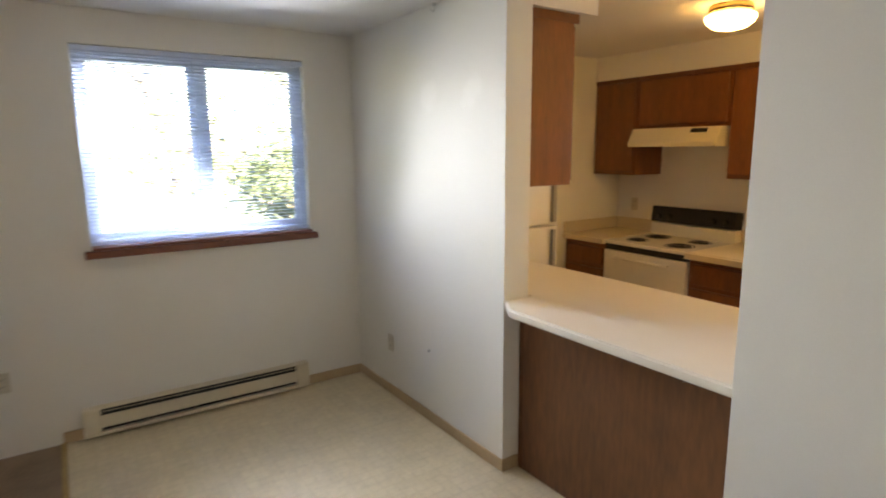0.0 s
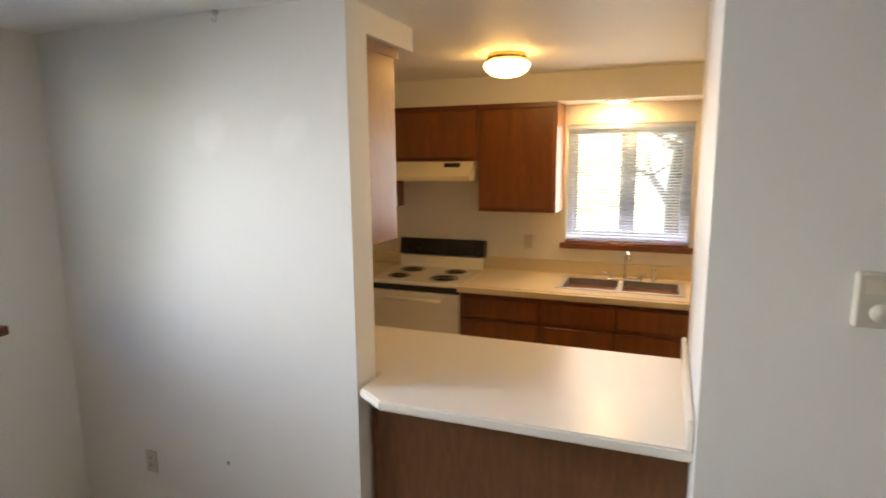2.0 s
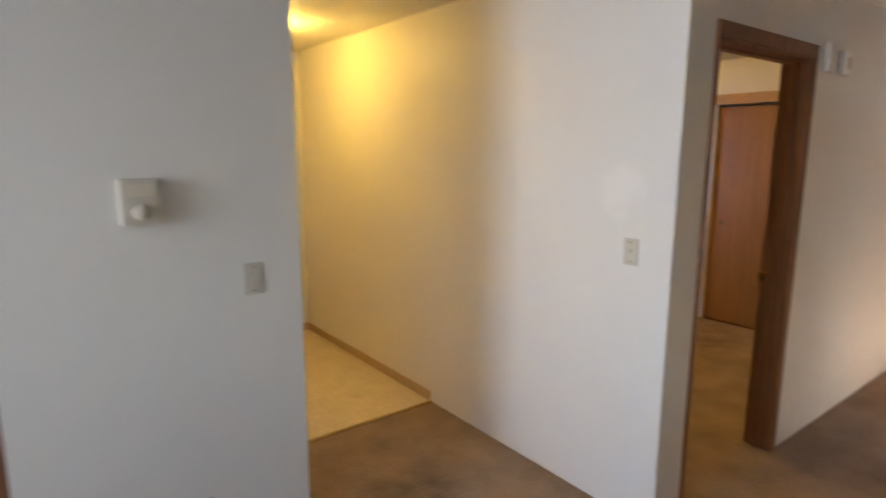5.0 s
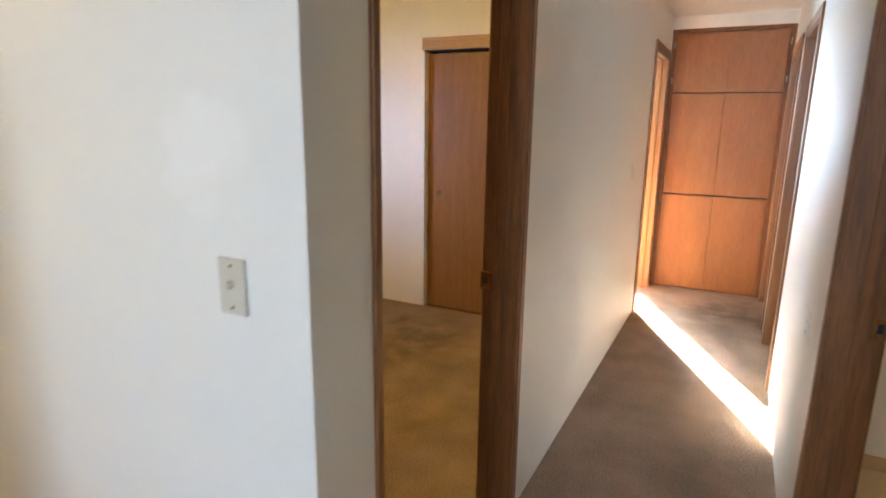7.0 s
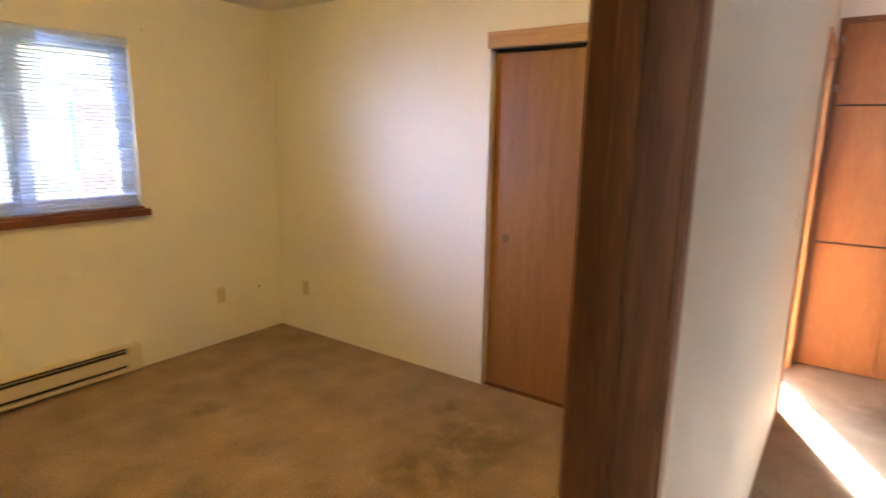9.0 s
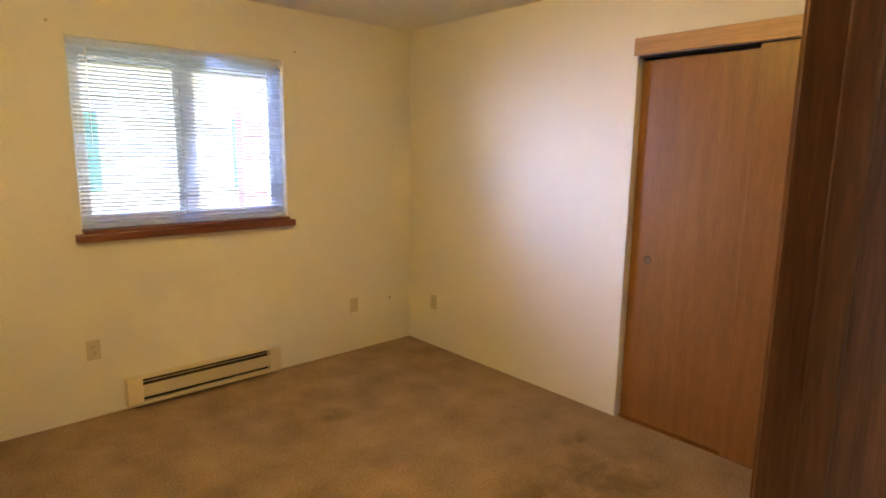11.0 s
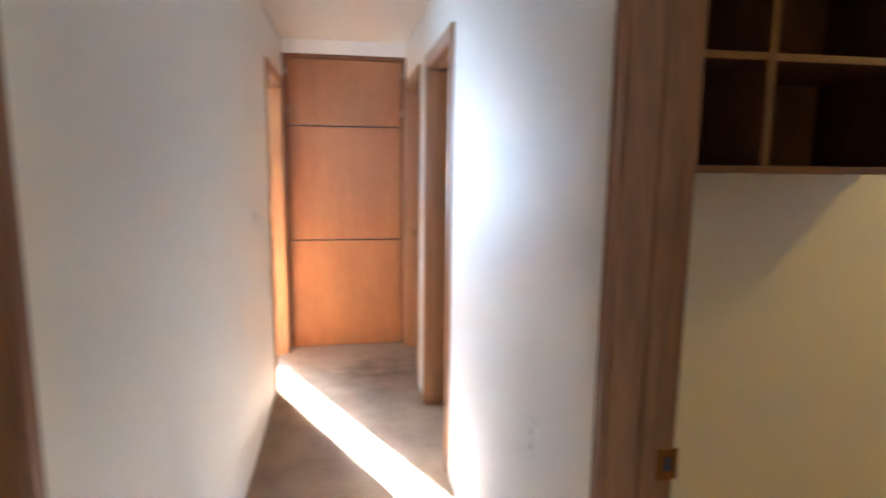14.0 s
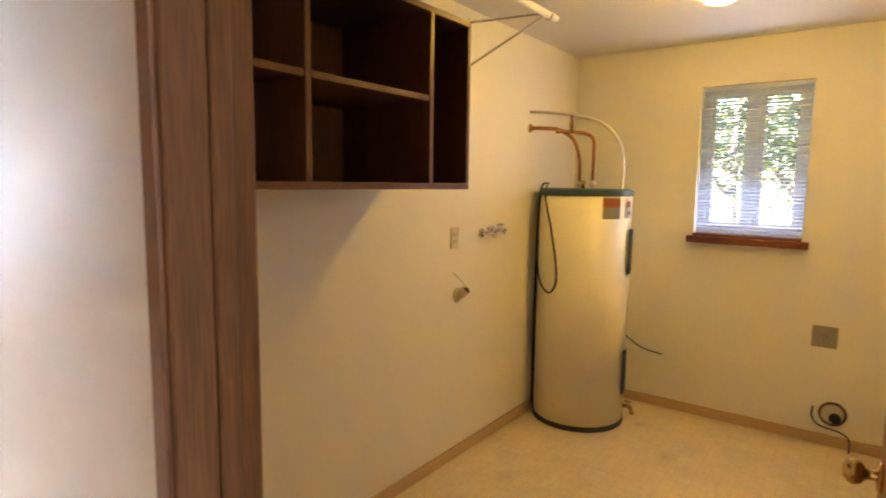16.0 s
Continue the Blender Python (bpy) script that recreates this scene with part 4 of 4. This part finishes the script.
part("hook", pipe([(0, 0, 0.002), (0, 0, -0.015), (0.004, -0.008, -0.03), (0.0, -0.018, -0.028), (-0.003, -0.02, -0.018)], 0.002, 6), STEEL, t)

# nail marks and anchors
for x, y, z, tn, lb in ((XE, 3.41, 0.868, E_, "small patched wall anchor on the entry wall"), (-2.53, 1.70, 0.455, S, "small nail hole low on the dining wall"),
                        (3.86, YN, 2.17, S, "small curtain rod anchor beside the window"), (2.485, YN, 2.165, S, "small curtain rod anchor beside the window")):
    t = thing("wall_anchor", lb, "wall anchor", (x, y, z), tn, group="wall anchors")
    part("plug", lathe([(0, 0.003), (0.007, 0.003), (0.010, 0), (0, 0)], pose(0, 0, 0, -90, 0, 0), 12), PLASTIC if x != -2.53 else GREYP, t)
    part("screw", lathe([(0, 0.0045), (0.003, 0.004), (0.003, 0.002), (0, 0.002)], pose(0, 0, 0, -90, 0, 0), 8), GREYP, t)

# ---- hall: linen cabinet ----
t = thing("linen_cabinet", "floor-to-ceiling reddish birch linen cabinet at hall end", "cabinet", (XL, (HN + HS) / 2, 0))
w = (HN - HS) / 2 - 0.001
part("carcass", boxes((0.02, 0.48, -w, w, 0.0, 2.335)), OAK_P, t)
for a, b in ((-w, -w + 0.042), (w - 0.042, w)):
    part("stile", soft_box(0.0, 0.0195, a, b, 0, 2.335, 0.003, 1), OAK, t)
part("top_rail", soft_box(0.0, 0.0195, -w + 0.0425, w - 0.0425, 2.30, 2.335, 0.003, 1), OAK, t)
for z0, z1 in ((0.012, 0.885), (0.896, 1.787), (1.798, 2.296)):
    for a, b in ((-w + 0.044, -0.0008), (0.0008, w - 0.044)):
        part("door", soft_box(-0.004, 0.0195, a, b, z0, z1, 0.0015, 1), OAK_P, t)
    if z1 < 2:
        part("shadow_gap", boxes((0.012, 0.0198, -w + 0.044, w - 0.044, z1 + 0.001, z1 + 0.010)), DARK, t)
for y in (-w + 0.03, w - 0.03):
    for z in (1.90, 2.20):
        part("hinge", tubes(((-0.006, y, z - 0.025), (-0.006, y, z + 0.025), 0.005), seg=8), GREYP, t)
structure("wall_over_linen", boxes((XL, XL + 0.1, HS, HN, 2.336, H)), PAINT, "painted strip of wall above the linen cabinet", "wall")

# ---- bedroom closet ----
t = thing("closet_doors", "pair of oak veneer sliding closet doors, closed", "closet door", (BX, 1.6925, 0))
part("header_trim", soft_box(-0.018, -0.001, -0.665, 0.665, 2.045, 2.135, 0.004, 2), OAK_H, t, "light oak header board")
part("track", boxes((0.01, 0.085, -0.65, 0.65, 2.04, 2.059)), DARK, t)
d = part("door", soft_box(0.052, 0.082, -0.02, 0.645, 0.004, 2.025, 0.003, 1), CLOSET, t)
part("finger_pull", lathe([(0, 0.0005), (0.016, 0.001), (0.022, 0.004), (0.024, 0.0)], pose(0.052, 0.54, 0.955, 0, -90, 0), 20), BRONZE, d, "round dark bronze finger pull", True)
d = part("door", soft_box(0.014, 0.044, -0.645, 0.045, 0.004, 2.038, 0.003, 1), CLOSET, t)
part("finger_pull", lathe([(0, 0.0005), (0.016, 0.001), (0.022, 0.004), (0.024, 0.0)], pose(0.014, -0.55, 0.955, 0, -90, 0), 20), BRONZE, d, "round dark bronze finger pull", True)
part("side_jamb", boxes((-0.003, 0.108, 0.6465, 0.6495, 0, 2.045)), PAINT, t)
part("bottom_guide", boxes((0.01, 0.085, -0.645, 0.645, 0.001, 0.0035)), BRASS, t)

# ---- laundry ----
t = thing("open_wall_cabinet", "dark brown open-front wooden cabinet with divided shelves", "cabinet", (LX, -1.024, 1.508))
D, y0, y1, hh = -0.46, -0.683, 0.683, 0.645
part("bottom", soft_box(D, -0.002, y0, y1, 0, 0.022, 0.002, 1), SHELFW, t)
part("top", soft_box(D, -0.002, y0, y1, hh - 0.022, hh, 0.002, 1), SHADEW, t)
part("side", soft_box(D, -0.002, y0, y0 + 0.02, 0.0225, hh - 0.0225, 0.002, 1), SHADEW, t)
part("side", soft_box(D, -0.002, y1 - 0.02, y1, 0.0225, hh - 0.0225, 0.002, 1), SHADEW, t)
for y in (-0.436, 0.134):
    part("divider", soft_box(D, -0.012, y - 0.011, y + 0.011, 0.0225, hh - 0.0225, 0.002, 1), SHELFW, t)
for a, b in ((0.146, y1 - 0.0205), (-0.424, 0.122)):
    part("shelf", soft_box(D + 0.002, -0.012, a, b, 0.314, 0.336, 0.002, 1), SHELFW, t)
# Lamplight is put into this panel's colour.
part("back_panel", boxes((-0.0115, -0.0025, y0 + 0.0205, y1 - 0.0205, 0.0225, hh - 0.0225)), LITW, t, "back panel coloured as lit by the lamp")
for z in (0.30, 0.60):
    part("hinge_plate", tubes(((D + 0.03, y0 - 0.004, z - 0.02), (D + 0.03, y0 - 0.004, z + 0.02), 0.004), seg=8), STEEL, t)

t = thing("clothes_rod", "white closet rod held by steel wall brackets", "clothes rod", (LX, -2.364, 2.14))
part("rod", tubes(((-0.46, -0.08, 0.195), (-0.46, 1.98, 0.195), 0.017), seg=18), WHITEP, t, "white painted rod", True)
for y in (0.0, 1.75):
    b = part("bracket", tubes(((-0.001, y, 0.225), (-0.44, y, 0.205), 0.006), ((-0.001, y, 0.0), (-0.43, y, 0.19), 0.006)), STEEL, t, "thin steel bracket", True)
    part("mount_plate", soft_box(-0.005, -0.0005, y - 0.012, y + 0.012, -0.03, 0.25, 0.001, 1), STEEL, b)
    part("rod_cup", pipe([(-0.44, y, 0.205), (-0.455, y, 0.173), (-0.475, y, 0.176), (-0.482, y, 0.197)], 0.004, 8), STEEL, b, "", True)

t = thing("water_heater", "tall cream electric water heater with dark teal rim", "water heater", (3.496, -3.30, 0))
R_ = 0.288
part("tank", lathe([(0, 0.03), (R_, 0.03), (R_, 1.47), (0, 1.47)], None, 64), TANK, t, "", False)
for p in t.children[0].data.polygons:
    p.use_smooth = abs(p.normal.z) < 0.5
part("top_cap", lathe([(R_ + 0.003, 1.465), (R_ + 0.005, 1.475), (R_ + 0.003, 1.502), (R_ - 0.02, 1.510), (0, 1.512)], None, 64), TEAL, t, "dark teal plastic top")
part("base_ring", lathe([(R_ + 0.004, 0), (R_ + 0.006, 0.028), (R_ + 0.001, 0.034), (R_ - 0.01, 0.034), (R_ - 0.01, 0)], None, 64), RUBBER, t, "black base ring")


def on_tank(ang, z0, z1, half, material, name, lift, parent, label=""):
    """A curved plate on the tank's side."""
    bm = bmesh.new()
    cols = []
    for k in range(7):
        a = radians(ang + half * (k - 3) / 3)
        cols.append([bm.verts.new(((R_ + lift) * math.cos(a), (R_ + lift) * math.sin(a), z)) for z in (z0, z1)])
    for p, q in zip(cols, cols[1:]):
        bm.faces.new((p[0], q[0], q[1], p[1]))
    bmesh.ops.solidify(bm, geom=bm.faces[:], thickness=lift * 0.9)
    return part(name, bm, material, parent, label)


ORANGE = mat("orange_label", (0.55, 0.16, 0.06), 0.5, var=0.05, bump=0.0)
GREYL = mat("grey_label", (0.42, 0.40, 0.33), 0.5, var=0.05, bump=0.0)
up = on_tank(183, 0.985, 1.265, 9, TEAL, "access_panel", 0.012, t, "dark teal upper access panel")
dn = on_tank(183, 0.215, 0.50, 9, TEAL, "access_panel", 0.012, t, "dark teal lower access panel")
lab = on_tank(145, 1.33, 1.455, 12, GREYL, "warning_label", 0.002, t, "grey printed label with orange band")
on_tank(145, 1.40, 1.455, 12, ORANGE, "label_band", 0.003, lab)
lab2 = on_tank(174, 1.335, 1.455, 8, WHITEP, "rating_label", 0.002, t, "white label with red marks")
on_tank(174, 1.40, 1.435, 5, ORANGE, "label_mark", 0.003, lab2)
on_tank(176, 1.355, 1.375, 3.5, ORANGE, "label_mark", 0.003, lab2)
for x, y in ((0.04, 0.017), (-0.036, -0.015)):
    part("nipple", tubes(((x, y, 1.50), (x, y, 1.56), 0.014), ((x, y, 1.525), (x, y, 1.55), 0.021)), STEEL, t, "steel pipe nipple", True)
part("relief_valve", tubes(((0.0, 0.05, 1.505), (0.0, 0.05, 1.56), 0.013), ((0.0, 0.05, 1.55), (0.03, 0.02, 1.555), 0.009)), BRASS, t, "", True)
part("copper_pipe", pipe([(0.04, 0.017, 1.555), (0.045, 0.02, 1.70), (0.08, 0.05, 1.82), (0.15, 0.11, 1.875), (0.23, 0.17, 1.884), (0.304, 0.218, 1.884)], 0.012), COPPER, t, "tarnished copper pipe", True)
part("copper_pipe", pipe([(-0.036, -0.015, 1.555), (-0.036, -0.015, 1.74), (-0.03, -0.01, 1.82), (0.01, 0.02, 1.855), (0.11, 0.10, 1.865), (0.16, 0.13, 1.862)], 0.012), COPPER, t, "tarnished copper pipe", True)
part("flex_conduit", pipe([(-0.20, -0.085, 1.505), (-0.205, -0.08, 1.68), (-0.17, -0.06, 1.82), (-0.08, 0.0, 1.92), (0.06, 0.07, 1.965), (0.20, 0.16, 1.982), (0.304, 0.22, 1.985)], 0.010), STEEL, t, "grey flexible conduit", True)
part("tee", tubes(((0.08, 0.08, 1.865), (0.08, 0.08, 1.965), 0.010), ((0.08, 0.08, 1.89), (0.08, 0.08, 1.92), 0.015)), BRASS, t, "", True)
part("escutcheon", tubes(((0.296, 0.218, 1.884), (0.3045, 0.218, 1.884), 0.028), seg=20), BRASS, t, "", True)


def on_side(s_, z, gap=0.008):
    """A point on the tank's front, s_ metres across from its middle as seen from the doorway."""
    dep = math.sqrt(max((R_ + gap) ** 2 - s_ * s_, 0.0))
    return (-0.9225 * s_ - 0.386 * dep, -0.386 * s_ + 0.9225 * dep, z)


part("power_cable", pipe([on_side(-0.24, 1.525, -0.02), on_side(-0.245, 1.45), on_side(-0.20, 1.25), on_side(-0.165, 1.05), on_side(-0.16, 0.93), on_side(-0.195, 0.86),
                          on_side(-0.25, 0.89), on_side(-0.29, 1.0), on_side(-0.302, 1.2), on_side(-0.295, 1.42), on_side(-0.27, 1.53, -0.01), on_side(-0.23, 1.535, -0.05)], 0.0055, 8), RUBBER, t, "black power cable hung in a loop", True)
part("cable_drop", pipe([on_side(-0.27, 1.51, 0.0), on_side(-0.300, 1.2), on_side(-0.302, 0.6), on_side(-0.302, 0.05)], 0.008, 8), RUBBER, t, "", True)
part("drain_valve", tubes(((-0.27, -0.10, 0.10), (-0.325, -0.105, 0.10), 0.012), ((-0.32, -0.105, 0.10), (-0.335, -0.105, 0.055), 0.013), ((-0.305, -0.10, 0.10), (-0.305, -0.10, 0.135), 0.006), ((-0.325, -0.10, 0.135), (-0.285, -0.10, 0.135), 0.008)), BRASS, t, "brass drain valve", True)

t = thing("wall_cable", "loose black cable poking from the laundry wall", "cable", (3.10, LY, 0.375))
part("cable", pipe([(0.0, 0.003, 0.0), (0.03, 0.03, 0.012), (0.12, 0.09, 0.05), (0.20, 0.16, 0.13), (0.215, 0.22, 0.16)], 0.0045, 8), RUBBER, t, "", True)
part("hole_ring", lathe([(0.02, 0.001), (0.014, 0.004), (0.010, 0.001)], pose(0, 0, 0, -90, 0, 0), 16), PAINT, t)

t = thing("washer_valves", "pair of chrome washer supply valves on wall", "washer valve", (LX, -2.525, 1.252))
for y, z in ((0.0, 0.0), (-0.11, 0.012)):
    v = part("valve_body", tubes(((0, y, z), (-0.055, y, z), 0.012), ((-0.045, y, z), (-0.045, y - 0.09, z - 0.004), 0.011), ((-0.045, y - 0.075, z - 0.004), (-0.045, y - 0.075, z - 0.028), 0.010)), CHROME, t, "chrome hose valve", True)
    part("flange", tubes(((-0.001, y, z), (-0.008, y, z), 0.026), seg=20), CHROME, v, "", True)
    part("valve_handle", tubes(((-0.045, y - 0.03, z), (-0.045, y - 0.03, z + 0.03), 0.005), ((-0.045, y - 0.055, z + 0.03), (-0.045, y - 0.005, z + 0.03), 0.008)), CHROME, v, "", True)

t = thing("drain_pipe", "short open white standpipe angled from laundry wall", "drain pipe", (LX, -2.306, 0.928))
bm = bmesh.new()
part("pipe", lathe([(0.026, 0.0), (0.026, 0.085), (0.021, 0.085), (0.021, 0.01), (0, 0.01)], pose(0, 0, -0.01, 0, -52, 0) @ pose(0, 0, -0.01), 20), PLASTIC, t, "", True)
# Dark disc across the mouth stands for shade inside the pipe.
part("bore", lathe([(0, 0.084), (0.0205, 0.084), (0.0205, 0.08), (0, 0.08)], pose(0, 0, -0.01, 0, -52, 0) @ pose(0, 0, -0.01), 20), DARK, t)
part("wire", pipe([(-0.004, 0.05, 0.13), (-0.03, 0.02, 0.09), (-0.055, 0.0, 0.045)], 0.003, 6), STEEL, t, "bent wire")
part("wall_ring", lathe([(0.045, 0), (0.04, 0.006), (0.026, 0.008)], pose(0, 0, 0, 0, -90, 0), 24), PLASTIC, t, "", True)

t = thing("dryer_vent", "round dryer vent with brown ring, tan plate and black stub", "dryer vent", (2.105, LY, 0.20))
part("ring", lathe([(0.058, 0.001), (0.060, 0.012), (0.070, 0.014), (0.073, 0.001)], pose(0, 0, 0, -90, 0, 0), 32), SHELFW, t, "", True)
part("hole", lathe([(0, 0.004), (0.059, 0.004), (0.059, 0), (0, 0)], pose(0, 0, 0, -90, 0, 0), 32), PLASTIC, t, "tan patch plate")
part("flap", lathe([(0, 0.04), (0.024, 0.037), (0.031, 0.016), (0.030, 0.004)], pose(-0.014, 0.0, -0.022, -90, 0, 0), 20), RUBBER, t, "", True)
part("cord", pipe([(0.10, 0.01, 0.03), (0.10, 0.02, -0.03), (0.06, 0.04, -0.07), (-0.04, 0.05, -0.085), (-0.09, 0.05, -0.12), (-0.095, 0.05, -0.2)], 0.005, 8), RUBBER, t, "", True)

# ---- outdoors ----
GRASS = mat("lawn_grass", (0.10, 0.125, 0.05), 0.9, var=0.4, scale=1.5, fine=90, bump=0.8, dist=0.02)
GREYW = mat("curtained_window", (0.55, 0.56, 0.58), 0.3, var=0.05, bump=0.0)
SIDING = mat("pale_siding", (0.80, 0.79, 0.78), 0.6, var=0.04, scale=2, fine=30, grain=(0.4, 0.4, 20), bump=0.3)
TEALP = mat("teal_paint", (0.08, 0.30, 0.30), 0.5, var=0.08)
MAUVE = mat("mauve_paint", (0.55, 0.30, 0.42), 0.5, var=0.08)
ROOFM = mat("grey_shingles", (0.12, 0.12, 0.13), 0.9, var=0.3, scale=4, fine=40, bump=0.5)
BARK = mat("grey_bark", (0.16, 0.13, 0.10), 0.9, var=0.4, scale=6, fine=40, grain=(3, 3, 0.6), bump=0.8, dist=0.01)
BIRCHB = mat("white_birch_bark", (0.62, 0.60, 0.56), 0.8, var=0.25, scale=5, fine=30, grain=(1, 1, 4), bump=0.3)
LEAF = mat("dark_green_leaf", (0.085, 0.12, 0.06), 0.6, var=0.5, scale=3, fine=20)
BLUEP = mat("blue_plastic", (0.08, 0.16, 0.34), 0.5, var=0.1)
structure("ground", boxes((-400, 400, -400, 400, -0.5, -0.21)), GRASS, "green lawn around the house", "ground")
# Unseen deep eave added to the north; keeps sun off those blinds.
structure("roof", boxes((-4.0, 8.34, -6.6, 6.5, H + 0.16, H + 0.40)), ROOFM, "flat shingled roof with added north eave that shades windows", "roof")


def tree(place, height, trunk_r, crown_r, crown_z, leaves, label, bark=None, seed=1, limbs=9):
    """Tapered trunk, limbs and a ragged crown of many small leaves."""
    rnd = random.Random(seed)
    t = thing("tree", label, "tree", place, group="garden trees")
    bm = bmesh.new()
    pts = [Vector((0.06 * height * rnd.uniform(-0.3, 0.3) * k / 5, 0.06 * height * rnd.uniform(-0.3, 0.3) * k / 5, height * 0.8 * k / 5)) for k in range(6)]
    for k in range(5):
        tube(bm, pts[k], pts[k + 1], trunk_r * (1 - 0.16 * k), 9, trunk_r * (1 - 0.16 * (k + 1)))
    part("trunk", bm, bark or BARK, t)
    tips = []
    bm = bmesh.new()
    for i in range(limbs):
        k = rnd.uniform(0.3, 0.98)
        p = pts[min(int(k * 5), 4)].lerp(pts[min(int(k * 5) + 1, 5)], (k * 5) % 1)
        a = rnd.uniform(0, 6.28)
        q = p + Vector((math.cos(a), math.sin(a), rnd.uniform(0.3, 1.1))) * crown_r * rnd.uniform(0.5, 0.9)
        m_ = p.lerp(q, 0.5) + Vector((0, 0, 0.1 * crown_r))
        tube(bm, p, m_, trunk_r * 0.4, 6, trunk_r * 0.26)
        tube(bm, m_, q, trunk_r * 0.26, 6, trunk_r * 0.08)
        tips += [m_, q]
        for j in range(3):
            q2 = m_ + Vector((rnd.uniform(-1, 1), rnd.uniform(-1, 1), rnd.uniform(0, 1))) * crown_r * 0.45
            tube(bm, m_, q2, trunk_r * 0.14, 5, trunk_r * 0.05)
            tips.append(q2)
    part("limbs", bm, bark or BARK, t)
    if leaves:
        vs, fs = [], []
        for i in range(leaves):
            c = rnd.choice(tips) + Vector((rnd.gauss(0, 1), rnd.gauss(0, 1), rnd.gauss(0, 0.8))) * crown_r * 0.22
            u = Vector((rnd.uniform(-1, 1), rnd.uniform(-1, 1), rnd.uniform(-1, 1))).normalized()
            v = u.orthogonal().normalized()
            s = rnd.uniform(0.04, 0.09)
            n = len(vs)
            vs += [c - u * s, c + v * s * 0.5, c + u * s, c - v * s * 0.5]
            fs.append((n, n + 1, n + 2, n + 3))
        me = bpy.data.meshes.new("crown")
        me.from_pydata(vs, [], fs)
        me.materials.append(LEAF)
        o = new("crown", me)
        o.parent = t
    return t


tree((-10.5, 1.6, -0.21), 3.0, 0.12, 1.3, 2.0, 450, "dark green leafy tree outside the dining window", seed=3)
tree((-12.0, 4.6, -0.21), 3.6, 0.14, 1.6, 2.2, 600, "dark green leafy tree outside the dining window", seed=4)
tree((-8.5, 2.9, -0.21), 1.9, 0.06, 0.9, 1.0, 1800, "low leafy shrub outside the dining window", seed=5)
tree((-0.55, 9.0, -0.21), 5.0, 0.16, 1.9, 2.5, 0, "bare grey tree on the lawn behind the kitchen", seed=8, limbs=12)
tree((3.6, -9.0, -0.21), 4.6, 0.12, 1.6, 2.2, 2500, "leafy garden tree behind the laundry", seed=10)
tree((2.0, -8.0, -0.21), 4.4, 0.06, 1.2, 2.4, 1200, "slim white-barked birch behind the laundry", BIRCHB, 12)
tree((2.9, -11.0, -0.21), 4.0, 0.15, 2.0, 2.0, 3500, "dense dark green tree behind the garden", seed=14)

t = thing("garden_bin", "pale blue plastic bin in the garden", "bin", (2.15, -7.2, -0.21))
part("body", soft_box(-0.35, 0.35, -0.3, 0.3, 0.05, 1.35, 0.03, 2), BLUEP, t)
part("lid", soft_box(-0.38, 0.38, -0.33, 0.33, 1.36, 1.43, 0.02, 2), BLUEP, t)
for x in (-0.28, 0.28):
    part("wheel", tubes(((x - 0.03, 0.25, 0.12), (x + 0.03, 0.25, 0.12), 0.12), seg=18), RUBBER, t)

t = thing("neighbour_house", "pale neighbouring building with teal trim beyond bedroom", "house", (3.0, 11.0, -0.21))
part("wall", boxes((-4.0, 5.0, 0, 5, 0, 3.0)), SIDING, t)
part("roof", boxes((-4.5, 5.5, -0.8, 5.5, 3.0, 3.25)), ROOFM, t)
for x in (0.2, 2.6):
    wdw = part("window", boxes((x - 0.5, x + 0.5, -0.03, -0.002, 1.1, 2.2)), VINYL_W, t)
    part("pane", boxes((x - 0.44, x + 0.44, -0.036, -0.031, 1.16, 2.14)), GREYW, wdw)
    part("shutter", boxes((x + 0.52, x + 0.80, -0.04, -0.002, 1.05, 2.25)), TEALP, t, "teal painted shutter")
t = thing("porch_post", "mauve painted wooden porch post outside the bedroom", "post", (4.28, 6.0, -0.21))
part("post", soft_box(-0.12, 0.12, -0.07, 0.07, 0.0, 2.12, 0.01, 1), MAUVE, t)
part("cap", soft_box(-0.16, 0.16, -0.11, 0.11, 2.12, 2.2, 0.01, 1), SIDING, t)
t = thing("patio_table", "teal patio table on the far lawn", "table", (1.95, 9.0, -0.21))
part("tabletop", soft_box(-0.6, 0.6, -0.4, 0.4, 0.70, 0.75, 0.01, 1), TEALP, t)
for x in (-0.5, 0.5):
    for y in (-0.32, 0.32):
        part("leg", soft_box(x - 0.03, x + 0.03, y - 0.03, y + 0.03, 0, 0.70, 0.005, 1), TEALP, t)
